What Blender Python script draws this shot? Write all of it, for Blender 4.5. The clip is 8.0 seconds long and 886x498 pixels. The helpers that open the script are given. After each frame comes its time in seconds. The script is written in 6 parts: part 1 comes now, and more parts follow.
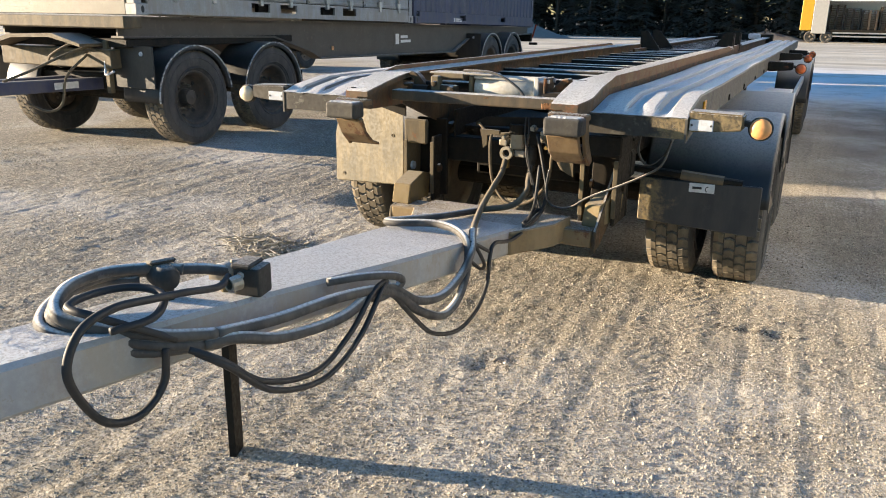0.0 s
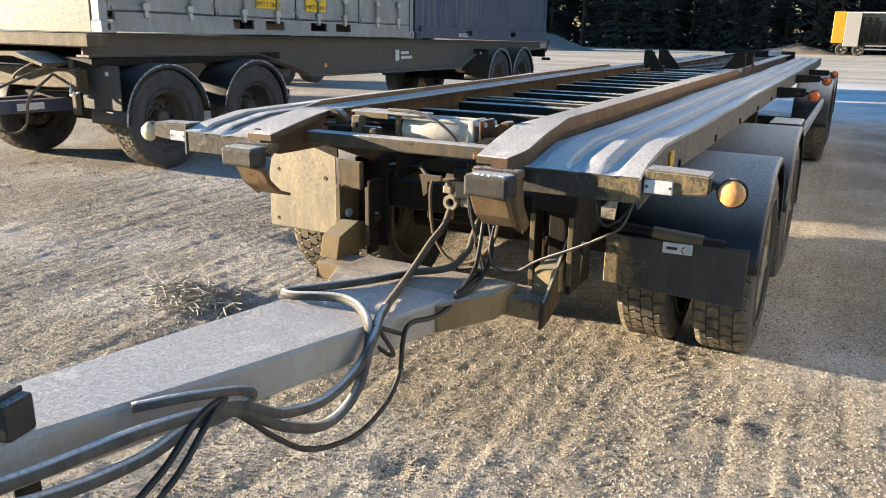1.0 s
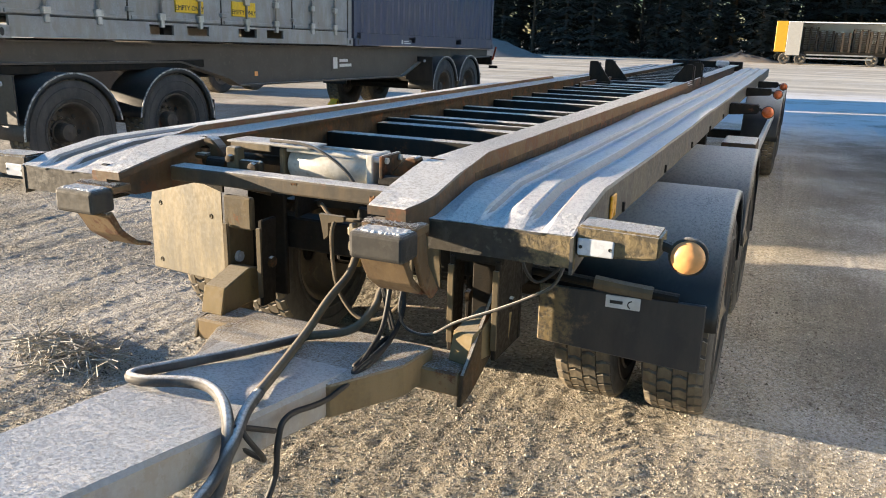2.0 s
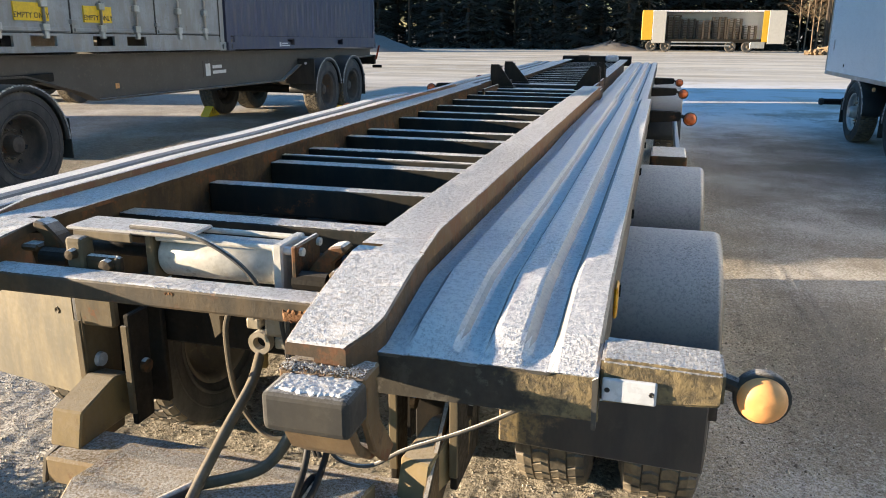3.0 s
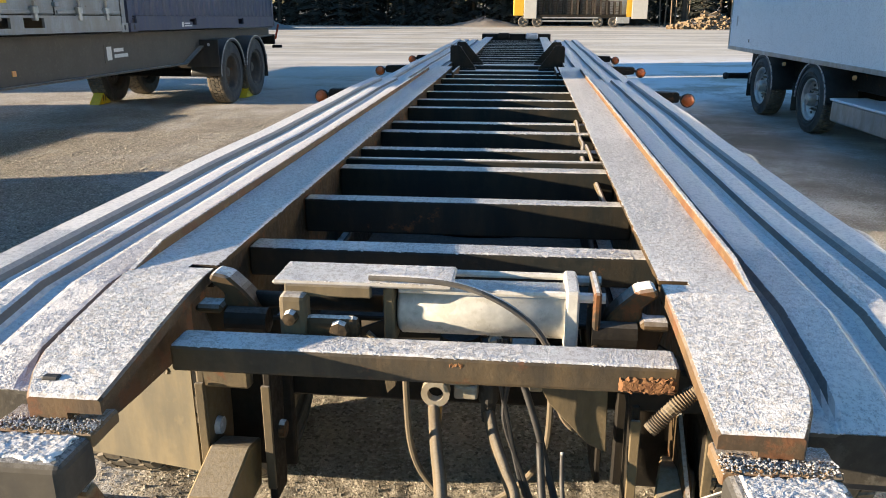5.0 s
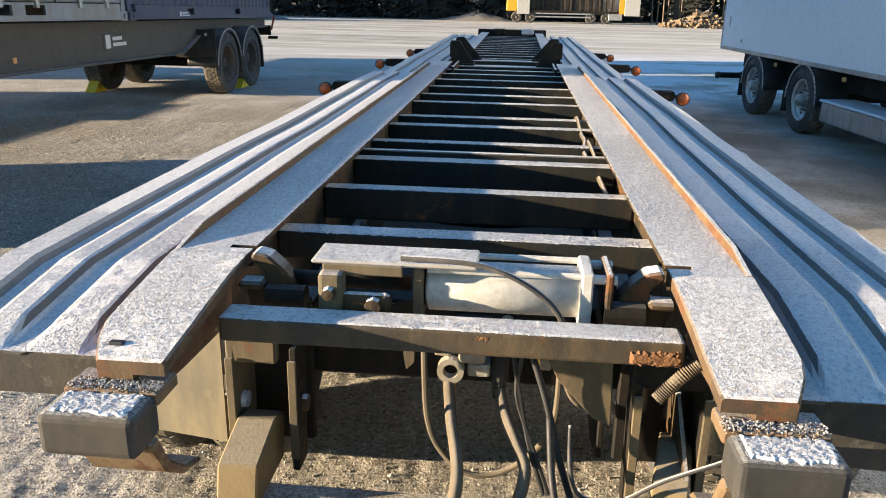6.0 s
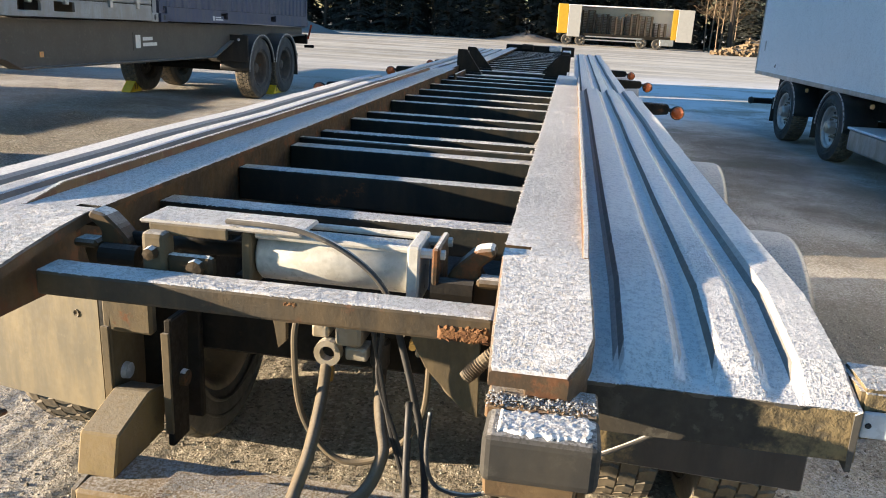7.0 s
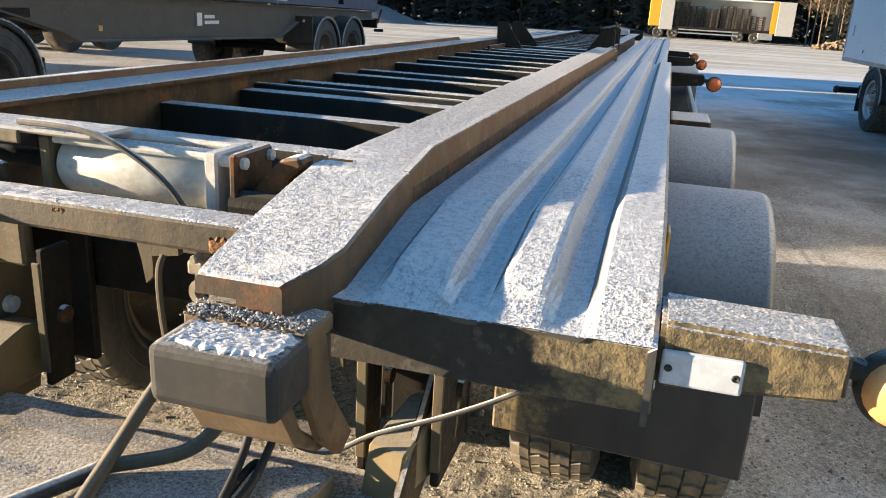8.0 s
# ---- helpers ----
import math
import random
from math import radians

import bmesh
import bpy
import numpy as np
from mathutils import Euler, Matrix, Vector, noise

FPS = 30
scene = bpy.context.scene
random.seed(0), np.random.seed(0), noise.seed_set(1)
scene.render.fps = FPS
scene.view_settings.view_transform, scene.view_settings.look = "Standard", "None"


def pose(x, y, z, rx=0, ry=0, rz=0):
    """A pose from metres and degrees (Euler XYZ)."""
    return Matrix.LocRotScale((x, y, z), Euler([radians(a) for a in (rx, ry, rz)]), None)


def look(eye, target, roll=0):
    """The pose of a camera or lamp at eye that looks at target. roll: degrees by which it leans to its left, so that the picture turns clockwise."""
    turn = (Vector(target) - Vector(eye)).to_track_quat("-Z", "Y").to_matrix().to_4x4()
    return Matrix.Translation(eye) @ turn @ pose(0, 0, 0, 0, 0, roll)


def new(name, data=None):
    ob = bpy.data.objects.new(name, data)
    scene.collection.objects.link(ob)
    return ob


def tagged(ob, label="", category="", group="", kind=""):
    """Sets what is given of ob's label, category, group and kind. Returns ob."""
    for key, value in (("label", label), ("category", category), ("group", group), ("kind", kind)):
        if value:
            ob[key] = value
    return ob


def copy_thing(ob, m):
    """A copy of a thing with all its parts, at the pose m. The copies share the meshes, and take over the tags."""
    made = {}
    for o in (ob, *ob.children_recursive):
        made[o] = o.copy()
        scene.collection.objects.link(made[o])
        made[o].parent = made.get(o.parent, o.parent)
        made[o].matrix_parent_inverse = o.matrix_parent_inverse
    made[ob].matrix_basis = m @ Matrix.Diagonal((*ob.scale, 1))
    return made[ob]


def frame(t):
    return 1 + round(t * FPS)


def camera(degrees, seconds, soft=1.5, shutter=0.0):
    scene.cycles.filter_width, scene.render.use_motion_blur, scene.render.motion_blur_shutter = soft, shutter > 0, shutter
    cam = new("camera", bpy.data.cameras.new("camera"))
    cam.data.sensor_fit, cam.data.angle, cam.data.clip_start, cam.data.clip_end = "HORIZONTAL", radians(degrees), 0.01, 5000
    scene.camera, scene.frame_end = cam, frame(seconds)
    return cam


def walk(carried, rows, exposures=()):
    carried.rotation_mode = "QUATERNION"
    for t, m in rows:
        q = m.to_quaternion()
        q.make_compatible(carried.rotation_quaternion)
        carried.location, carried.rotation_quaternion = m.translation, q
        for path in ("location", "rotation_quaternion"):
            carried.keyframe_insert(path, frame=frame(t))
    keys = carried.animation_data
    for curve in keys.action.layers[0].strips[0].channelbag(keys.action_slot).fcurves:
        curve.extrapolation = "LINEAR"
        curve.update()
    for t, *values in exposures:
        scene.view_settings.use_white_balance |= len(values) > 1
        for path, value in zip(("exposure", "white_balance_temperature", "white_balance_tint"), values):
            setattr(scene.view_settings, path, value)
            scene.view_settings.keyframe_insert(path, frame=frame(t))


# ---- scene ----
cam = camera(60.0, 8.0, 1.0)
PATH = [
    (0, (1.456, -3.264, 1.464), (0.625, -1.542, 0.879), 0.8),
    (0.5, (1.51, -2.873, 1.518), (0.631, -1.17, 0.944), 0.7),
    (1, (1.557, -2.497, 1.539), (0.662, -0.798, 0.978), 0.9),
    (1.2, (1.548, -2.355, 1.531), (0.657, -0.654, 0.975), 1.0),
    (2.3, (1.369, -1.685, 1.576), (0.652, 0.101, 1.028), 1.2),
    (2.5, (1.293, -1.526, 1.584), (0.634, 0.28, 1.032), 0.9),
    (3, (1.057, -1.301, 1.654), (0.541, 0.549, 1.097), 0.2),
    (3.5, (0.756, -1.163, 1.68), (0.364, 0.714, 1.11), -0.3),
    (4, (0.513, -1.064, 1.688), (0.213, 0.824, 1.102), -0.5),
    (4.5, (0.329, -1.017, 1.682), (0.091, 0.876, 1.081), -0.4),
    (5, (0.167, -1.114, 1.676), (-0.032, 0.78, 1.065), 0.0),
    (5.2, (0.124, -1.159, 1.687), (-0.065, 0.733, 1.066), 0.2),
    (6.3, (0.107, -1.249, 1.694), (-0.069, 0.642, 1.068), 1.5),
    (6.5, (0.206, -1.247, 1.656), (-0.014, 0.651, 1.067), 2.3),
    (7, (0.521, -1.177, 1.606), (0.238, 0.715, 1.022), 3.1),
    (7.5, (0.791, -1.101, 1.529), (0.414, 0.773, 0.939), 3.5),
    (8, (0.958, -0.917, 1.441), (0.464, 0.923, 0.831), 3.3),
]
walk(cam, [(t, look(eye, target, roll)) for t, eye, target, roll in PATH])

# ---- light ----
SUN_AZ = math.atan2(0.262, 0.965)      # way the light travels over the ground
SUN_EL = radians(8.2)
world = bpy.data.worlds.new("sky")
scene.world = world
world.use_nodes = True
wn = world.node_tree
sky = wn.nodes.new("ShaderNodeTexSky")
sky.sky_type = "NISHITA"
sky.sun_disc = False
sky.dust_density, sky.ozone_density, sky.air_density = 0.1, 4.5, 1.2
sky.sun_elevation = SUN_EL
sky.sun_rotation = math.atan2(-math.cos(SUN_AZ), -math.sin(SUN_AZ))
wn.links.new(sky.outputs["Color"], wn.nodes["Background"].inputs["Color"])
wn.nodes["Background"].inputs["Strength"].default_value = 0.082
lamp = bpy.data.lights.new("sun", "SUN")
lamp.energy, lamp.angle, lamp.color = 5.0, radians(0.5), (1.0, 0.805, 0.575)
sun = new("sun", lamp)
sun.matrix_world = look((0, 0, 30), (math.cos(SUN_AZ) * math.cos(SUN_EL), math.sin(SUN_AZ) * math.cos(SUN_EL), 30 - math.sin(SUN_EL)))
scene.view_settings.exposure = 1.97


# ---- materials ----
def nodes_of(name):
    m = bpy.data.materials.new(name)
    m.use_nodes = True
    t = m.node_tree
    return m, t, t.nodes["Principled BSDF"]


def noise_node(t, scale, detail=4.0, rough=0.6, stretch=None):
    g = t.nodes.new("ShaderNodeNewGeometry")
    n = t.nodes.new("ShaderNodeTexNoise")
    n.inputs["Scale"].default_value, n.inputs["Detail"].default_value, n.inputs["Roughness"].default_value = scale, detail, rough
    if stretch:
        v = t.nodes.new("ShaderNodeVectorMath")
        v.operation = "MULTIPLY"
        v.inputs[1].default_value = stretch
        t.links.new(g.outputs["Position"], v.inputs[0])
        t.links.new(v.outputs[0], n.inputs["Vector"])
    else:
        t.links.new(g.outputs["Position"], n.inputs["Vector"])
    return n.outputs["Fac"]


def ramp(t, fac, a, b, lo=0.0, hi=1.0):
    r = t.nodes.new("ShaderNodeMapRange")
    r.interpolation_type = "SMOOTHSTEP"
    for k, v in (("From Min", a), ("From Max", b), ("To Min", lo), ("To Max", hi)):
        r.inputs[k].default_value = v
    t.links.new(fac, r.inputs["Value"])
    return r.outputs["Result"]


def mixed(t, fac, a, b):
    n = t.nodes.new("ShaderNodeMix")
    n.data_type = "RGBA"
    for sock, v in ((n.inputs[0], fac), (n.inputs[6], a), (n.inputs[7], b)):
        if isinstance(v, bpy.types.NodeSocket):
            t.links.new(v, sock)
        elif isinstance(v, float):
            sock.default_value = v
        else:
            sock.default_value = (*v, 1)
    return n.outputs[2]


def maths(t, op, a, b):
    n = t.nodes.new("ShaderNodeMath")
    n.operation = op
    for sock, v in zip(n.inputs, (a, b)):
        if isinstance(v, bpy.types.NodeSocket):
            t.links.new(v, sock)
        else:
            sock.default_value = v
    return n.outputs[0]


def relief(t, fac, p, strength, distance):
    b = t.nodes.new("ShaderNodeBump")
    b.inputs["Strength"].default_value, b.inputs["Distance"].default_value = strength, distance
    t.links.new(fac, b.inputs["Height"])
    if p.inputs["Normal"].links:
        t.links.new(p.inputs["Normal"].links[0].from_socket, b.inputs["Normal"])
    t.links.new(b.outputs["Normal"], p.inputs["Normal"])


FROST = (0.78, 0.76, 0.725)


def coat(name, base, worn=None, dust=None, rust=0.0, frost=0.0, rough=0.6, metal=0.0, speck=0.30, vary=0.25, thick=0.0045, upto=(0.62, 0.97), mud=None, gap=(0.55, 0.508, 0.452)):
    """Paint or metal with dust, rust blotches and hoar frost on what faces up."""
    m, t, p = nodes_of(name)
    big, fine = noise_node(t, 4.0, 5), noise_node(t, 55.0, 5)
    dark = tuple(c * (1 - vary) for c in base)
    col = mixed(t, ramp(t, big, 0.35, 0.65), dark, base)
    col = mixed(t, ramp(t, fine, 0.4, 0.7, 0, 0.5), col, tuple(min(1, c * (1 + vary)) for c in base))
    if worn:
        col = mixed(t, ramp(t, noise_node(t, 17.0, 8, 0.7), 0.56, 0.62, 0, 0.9), col, worn)
    if dust:
        streak = noise_node(t, 9.0, 5, 0.65, (1.0, 1.0, 0.28))
        col = mixed(t, ramp(t, streak, 0.36, 0.66, 0.15, 0.85), col, dust)
    if rust:
        r = ramp(t, noise_node(t, 7.0, 9, 0.72), 0.68 - 0.3 * rust, 0.76 - 0.3 * rust)
        col = mixed(t, r, col, mixed(t, fine, (0.05, 0.021, 0.010), (0.18, 0.078, 0.030)))
        relief(t, noise_node(t, 120.0, 4), p, 0.35, 0.002)
    if mud:
        # dried mud at one end, its pale tone painting in the sunlit patch
        gp = t.nodes.new("ShaderNodeNewGeometry")
        sp = t.nodes.new("ShaderNodeSeparateXYZ")
        t.links.new(gp.outputs["Position"], sp.inputs[0])
        edge = maths(t, "ADD", maths(t, "MULTIPLY", sp.outputs["X"], 1.0 if mud > 0 else -1.0), maths(t, "MULTIPLY", noise_node(t, 11.0, 8, 0.7), 0.42))
        sunlit_mud = maths(t, "MULTIPLY", ramp(t, edge, mud, mud + 0.09), ramp(t, noise_node(t, 38.0, 6, 0.7), 0.34, 0.58, 0.15, 0.9))
        col = mixed(t, sunlit_mud, col, mixed(t, fine, (0.11, 0.08, 0.038), (0.31, 0.235, 0.115)))
        relief(t, maths(t, "MULTIPLY", sunlit_mud, fine), p, 0.8, 0.004)
    rg = ramp(t, fine, 0.3, 0.7, rough - 0.1, min(1.0, rough + 0.12))
    if frost:
        g = t.nodes.new("ShaderNodeNewGeometry")
        s = t.nodes.new("ShaderNodeSeparateXYZ")
        t.links.new(g.outputs["Normal"], s.inputs[0])
        up = ramp(t, s.outputs["Z"], *upto)
        grain = noise_node(t, 150.0, 4, 0.75)
        patch = noise_node(t, 2.2, 5)
        hold = ramp(t, maths(t, "ADD", maths(t, "MULTIPLY", grain, 0.75), maths(t, "MULTIPLY", patch, 0.4)), speck, speck + 0.24)
        amount = maths(t, "MULTIPLY", maths(t, "MULTIPLY", up, hold), frost)
        clump = maths(t, "ADD", maths(t, "MULTIPLY", noise_node(t, 95.0, 3, 0.65), 0.7), maths(t, "MULTIPLY", noise_node(t, 300.0, 2, 0.6), 0.3))
        white = mixed(t, ramp(t, clump, 0.39, 0.54), gap, FROST)
        col = mixed(t, amount, col, white)
        rg = maths(t, "MAXIMUM", rg, maths(t, "MULTIPLY", amount, 0.95))
        relief(t, maths(t, "MULTIPLY", maths(t, "ADD", grain, clump), amount), p, 0.28, thick)
    relief(t, fine, p, 0.12, 0.002)
    t.links.new(col, p.inputs["Base Color"])
    t.links.new(rg, p.inputs["Roughness"])
    p.inputs["Metallic"].default_value = metal
    return m


def plain(name, base, rough=0.5, metal=0.0, glow=0.0, through_light=0.0):
    m, t, p = nodes_of(name)
    n = noise_node(t, 30.0, 5)
    t.links.new(mixed(t, ramp(t, n, 0.3, 0.7), tuple(c * 0.8 for c in base), base), p.inputs["Base Color"])
    t.links.new(ramp(t, n, 0.3, 0.7, max(0.05, rough - 0.1), min(1, rough + 0.1)), p.inputs["Roughness"])
    p.inputs["Metallic"].default_value = metal
    p.inputs["Transmission Weight"].default_value = through_light
    return m


def stone_material():
    """Loose stones, each of its own shade."""
    m, t, p = nodes_of("gravel_stone")
    g = t.nodes.new("ShaderNodeNewGeometry")
    r = g.outputs["Random Per Island"]
    col = mixed(t, ramp(t, r, 0.0, 1.0), (0.13, 0.112, 0.088), (0.66, 0.60, 0.49))
    col = mixed(t, ramp(t, noise_node(t, 1.3, 4), 0.48, 0.66, 0, 0.3), col, (0.60, 0.59, 0.58))
    t.links.new(mixed(t, ramp(t, noise_node(t, 300.0, 3), 0.35, 0.65, 0, 0.4), col, (0.22, 0.18, 0.13)), p.inputs["Base Color"])
    p.inputs["Roughness"].default_value = 0.9
    return m


def frost_material():
    """Loose ice crystals that let some light through."""
    m, t, p = nodes_of("frost_grain")
    g = t.nodes.new("ShaderNodeNewGeometry")
    own = maths(t, "ADD", maths(t, "MULTIPLY", g.outputs["Random Per Island"], 0.30), maths(t, "MULTIPLY", noise_node(t, 95.0, 3, 0.65), 0.70))
    col = mixed(t, ramp(t, own, 0.38, 0.58), (0.54, 0.515, 0.48), (0.80, 0.775, 0.735))
    t.links.new(col, p.inputs["Base Color"])
    p.inputs["Roughness"].default_value = 0.8
    glow = t.nodes.new("ShaderNodeBsdfTranslucent")
    t.links.new(col, glow.inputs["Color"])
    mix = t.nodes.new("ShaderNodeMixShader")
    mix.inputs[0].default_value = 0.3
    t.links.new(p.outputs[0], mix.inputs[1])
    t.links.new(glow.outputs[0], mix.inputs[2])
    t.links.new(mix.outputs[0], t.nodes["Material Output"].inputs["Surface"])
    return m


M_RAIL = coat("rail_paint", (0.020, 0.018, 0.015), (0.05, 0.036, 0.022), (0.080, 0.052, 0.024), 0.50, 1.0, 0.6, speck=0.29)
M_LEDGE = coat("ledge_paint", (0.045, 0.047, 0.048), (0.09, 0.085, 0.07), (0.09, 0.08, 0.06), 0.20, 1.0, 0.6, speck=0.27, upto=(0.50, 0.90), gap=(0.60, 0.59, 0.58))
# golden mud beyond the mud limit stands for sunlight on the right end
M_END = coat("end_plate_paint", (0.018, 0.017, 0.015), (0.085, 0.082, 0.070), (0.045, 0.038, 0.026), 0.12, 0.9, 0.75, speck=0.40, mud=1.06)
M_MEMBER = coat("member_paint", (0.009, 0.014, 0.016), (0.018, 0.021, 0.020), (0.032, 0.027, 0.019), 0.12, 1.0, 0.5, speck=0.27)
M_TUBE = coat("cross_tube_paint", (0.025, 0.022, 0.016), (0.05, 0.038, 0.024), (0.095, 0.066, 0.032), 0.42, 1.0, 0.6, speck=0.28)
M_NOSE = coat("nose_steel", (0.040, 0.028, 0.017), (0.085, 0.046, 0.020), (0.125, 0.074, 0.031), 0.60, 1.0, 0.7, speck=0.29)
M_LIP = coat("lip_steel", (0.13, 0.075, 0.032), (0.20, 0.12, 0.05), None, 0.60, 1.0, 0.75, speck=0.28)
# near-black base puts part of the deep shade underneath into the colour
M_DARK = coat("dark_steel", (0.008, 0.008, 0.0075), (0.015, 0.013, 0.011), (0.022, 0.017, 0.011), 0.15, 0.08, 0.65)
for deep in (M_RAIL, M_MEMBER, M_DARK):          # matt, grimy paint, sheen cut so that shaded steel stays black
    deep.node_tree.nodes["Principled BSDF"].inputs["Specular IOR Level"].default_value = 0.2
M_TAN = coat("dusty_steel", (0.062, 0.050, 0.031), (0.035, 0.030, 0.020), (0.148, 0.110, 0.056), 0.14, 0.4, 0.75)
M_RUST = coat("rusty_steel", (0.115, 0.07, 0.033), (0.06, 0.037, 0.02), (0.20, 0.135, 0.066), 0.5, 0.5, 0.85, speck=0.38, thick=0.002)
M_STOP = coat("stop_paint", (0.18, 0.134, 0.054), (0.11, 0.075, 0.036), (0.21, 0.155, 0.078), 0.10, 0.2, 0.8)
M_BAR = coat("grey_bar_paint", (0.36, 0.365, 0.37), (0.30, 0.28, 0.25), (0.31, 0.28, 0.23), 0.22, 1.0, 0.55, speck=0.24)
M_CYL = coat("cylinder_paint", (0.50, 0.485, 0.44), (0.40, 0.38, 0.33), None, 0.0, 0.8, 0.35, speck=0.42)
M_RUBBER = coat("rubber_block", (0.020, 0.020, 0.019), (0.04, 0.039, 0.034), (0.055, 0.048, 0.036), 0.0, 0.35, 0.75, speck=0.40)
M_TYRE = coat("tyre_rubber", (0.060, 0.055, 0.046), (0.10, 0.088, 0.068), (0.22, 0.178, 0.118), 0.0, 0.3, 0.9)
M_TYRE_SIDE = coat("tyre_side", (0.040, 0.040, 0.040), (0.06, 0.06, 0.058), (0.085, 0.08, 0.072), 0.0, 0.0, 0.8)
M_RIM = coat("rim_steel", (0.13, 0.115, 0.095), (0.20, 0.17, 0.12), (0.20, 0.16, 0.11), 0.3, 0.0, 0.7)
M_GUARD = coat("guard_plastic", (0.014, 0.016, 0.018), (0.024, 0.025, 0.026), (0.032, 0.031, 0.028), 0.0, 0.62, 0.4, speck=0.30, upto=(0.42, 0.97), gap=(0.55, 0.55, 0.55))
M_GUARD_DRY = coat("dry_guard", (0.014, 0.016, 0.018), (0.024, 0.025, 0.026), (0.030, 0.029, 0.027), 0.0, 0.12, 0.45)
# the pale mud on the inner side paints the sunlit patch
M_FLAP_MUD_SUN = coat("mud_sun_flap", (0.014, 0.020, 0.026), (0.026, 0.031, 0.036), (0.045, 0.044, 0.042), 0.0, 0.12, 0.4, mud=-0.61)
M_RIM_DARK = coat("rim_dark", (0.050, 0.043, 0.036), (0.08, 0.065, 0.05), (0.10, 0.08, 0.06), 0.3, 0.0, 0.75)
M_FROST = frost_material()
M_CAP = coat("frost_cap", (0.72, 0.71, 0.69), None, None, 0.0, 1.0, 0.95, speck=0.26, thick=0.0015)
# dust tan, paler than the right flap for the sun on it
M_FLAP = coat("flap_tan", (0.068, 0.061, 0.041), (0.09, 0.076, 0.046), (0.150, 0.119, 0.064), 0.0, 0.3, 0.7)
M_PLATE = plain("reflector_white", (0.56, 0.59, 0.63), 0.25)
M_ORANGE = plain("lamp_orange", (0.85, 0.40, 0.14), 0.45)
M_AMBER = plain("amber_plastic", (0.75, 0.36, 0.02), 0.3)
M_REDLAMP = plain("lamp_red", (0.50, 0.07, 0.03), 0.3)
M_CREAM = plain("lamp_cream", (0.70, 0.60, 0.42), 0.4)
M_HOSE = coat("hose_rubber", (0.030, 0.030, 0.032), (0.08, 0.08, 0.08), (0.11, 0.10, 0.085), 0.0, 0.95, 0.7, speck=0.25)
M_HOSE_TAN = coat("hose_dusty", (0.10, 0.082, 0.055), (0.06, 0.052, 0.04), (0.15, 0.115, 0.07), 0.0, 0.15, 0.8)
M_WIRE = plain("thin_cable", (0.025, 0.024, 0.023), 0.6)
M_BRASS = plain("brass", (0.45, 0.30, 0.10), 0.4, 0.8)
M_ALLOY = coat("cast_alloy", (0.38, 0.36, 0.31), (0.28, 0.25, 0.2), (0.30, 0.25, 0.17), 0.0, 0.5, 0.5, 0.3)
M_LABEL = plain("label_white", (0.72, 0.72, 0.70), 0.5)
M_INK = plain("ink_black", (0.02, 0.02, 0.02), 0.5)
M_CONT_W = coat("container_white", (0.31, 0.325, 0.335), (0.25, 0.25, 0.245), (0.24, 0.225, 0.195), 0.10, 0.3, 0.5)
M_CONT_END = coat("container_end", (0.15, 0.142, 0.11), (0.12, 0.11, 0.082), (0.14, 0.122, 0.085), 0.12, 0.2, 0.6)
M_CONT_B = coat("container_blue", (0.045, 0.055, 0.115), (0.06, 0.07, 0.12), (0.08, 0.08, 0.10), 0.05, 0.3, 0.5)
M_CHASSIS = coat("chassis_brown", (0.080, 0.070, 0.057), (0.10, 0.085, 0.068), None, 0.10, 0.3, 0.6, vary=0.18)
M_TRIM = plain("guard_edge", (0.55, 0.56, 0.57), 0.3, 0.6)
M_SIGN = plain("sign_yellow", (0.80, 0.52, 0.02), 0.5)
M_CHOCK = plain("chock_yellow", (0.75, 0.55, 0.03), 0.6)
M_TRUCK = coat("truck_white", (0.82, 0.84, 0.86), (0.78, 0.80, 0.82), None, 0.0, 0.3, 0.3, vary=0.04)
M_ALU = coat("aluminium", (0.55, 0.56, 0.57), (0.45, 0.45, 0.45), (0.35, 0.33, 0.28), 0.0, 0.5, 0.4, 0.7)
M_DOOR = coat("door_cream", (0.42, 0.41, 0.38), (0.34, 0.33, 0.30), None, 0.0, 0.2, 0.5, vary=0.10)
M_YEL = coat("truck_yellow", (0.55, 0.33, 0.02), (0.48, 0.29, 0.03), None, 0.0, 0.2, 0.5, vary=0.08)
M_PALLET = coat("pallet_wood", (0.05, 0.04, 0.03), (0.08, 0.06, 0.045), None, 0.0, 0.2, 0.85)
M_LOG = coat("split_wood", (0.20, 0.14, 0.08), (0.12, 0.09, 0.055), None, 0.0, 0.2, 0.85)
M_BARK = coat("bark", (0.06, 0.045, 0.032), (0.085, 0.06, 0.04), None, 0.0, 0.0, 0.9)
M_BARK_L = coat("birch_bark", (0.19, 0.145, 0.10), (0.08, 0.065, 0.05), None, 0.0, 0.0, 0.9)
M_NEEDLE = coat("needles", (0.016, 0.028, 0.018), (0.022, 0.034, 0.018), None, 0.0, 0.10, 0.8)
M_TWIG = coat("twigs", (0.13, 0.09, 0.05), (0.10, 0.075, 0.045), None, 0.0, 0.0, 0.9)
M_SOIL = coat("brown_soil", (0.05, 0.04, 0.03), (0.08, 0.065, 0.05), None, 0.0, 0.25, 0.95)
M_HEAD = coat("head_steel", (0.20, 0.142, 0.070), (0.13, 0.088, 0.045), (0.24, 0.175, 0.092), 0.32, 0.85, 0.8, speck=0.42, thick=0.003, gap=(0.50, 0.44, 0.35))
M_STRAW = coat("dry_grass", (0.40, 0.365, 0.29), (0.22, 0.19, 0.13), None, 0.0, 0.6, 0.9)
M_STONE = stone_material()
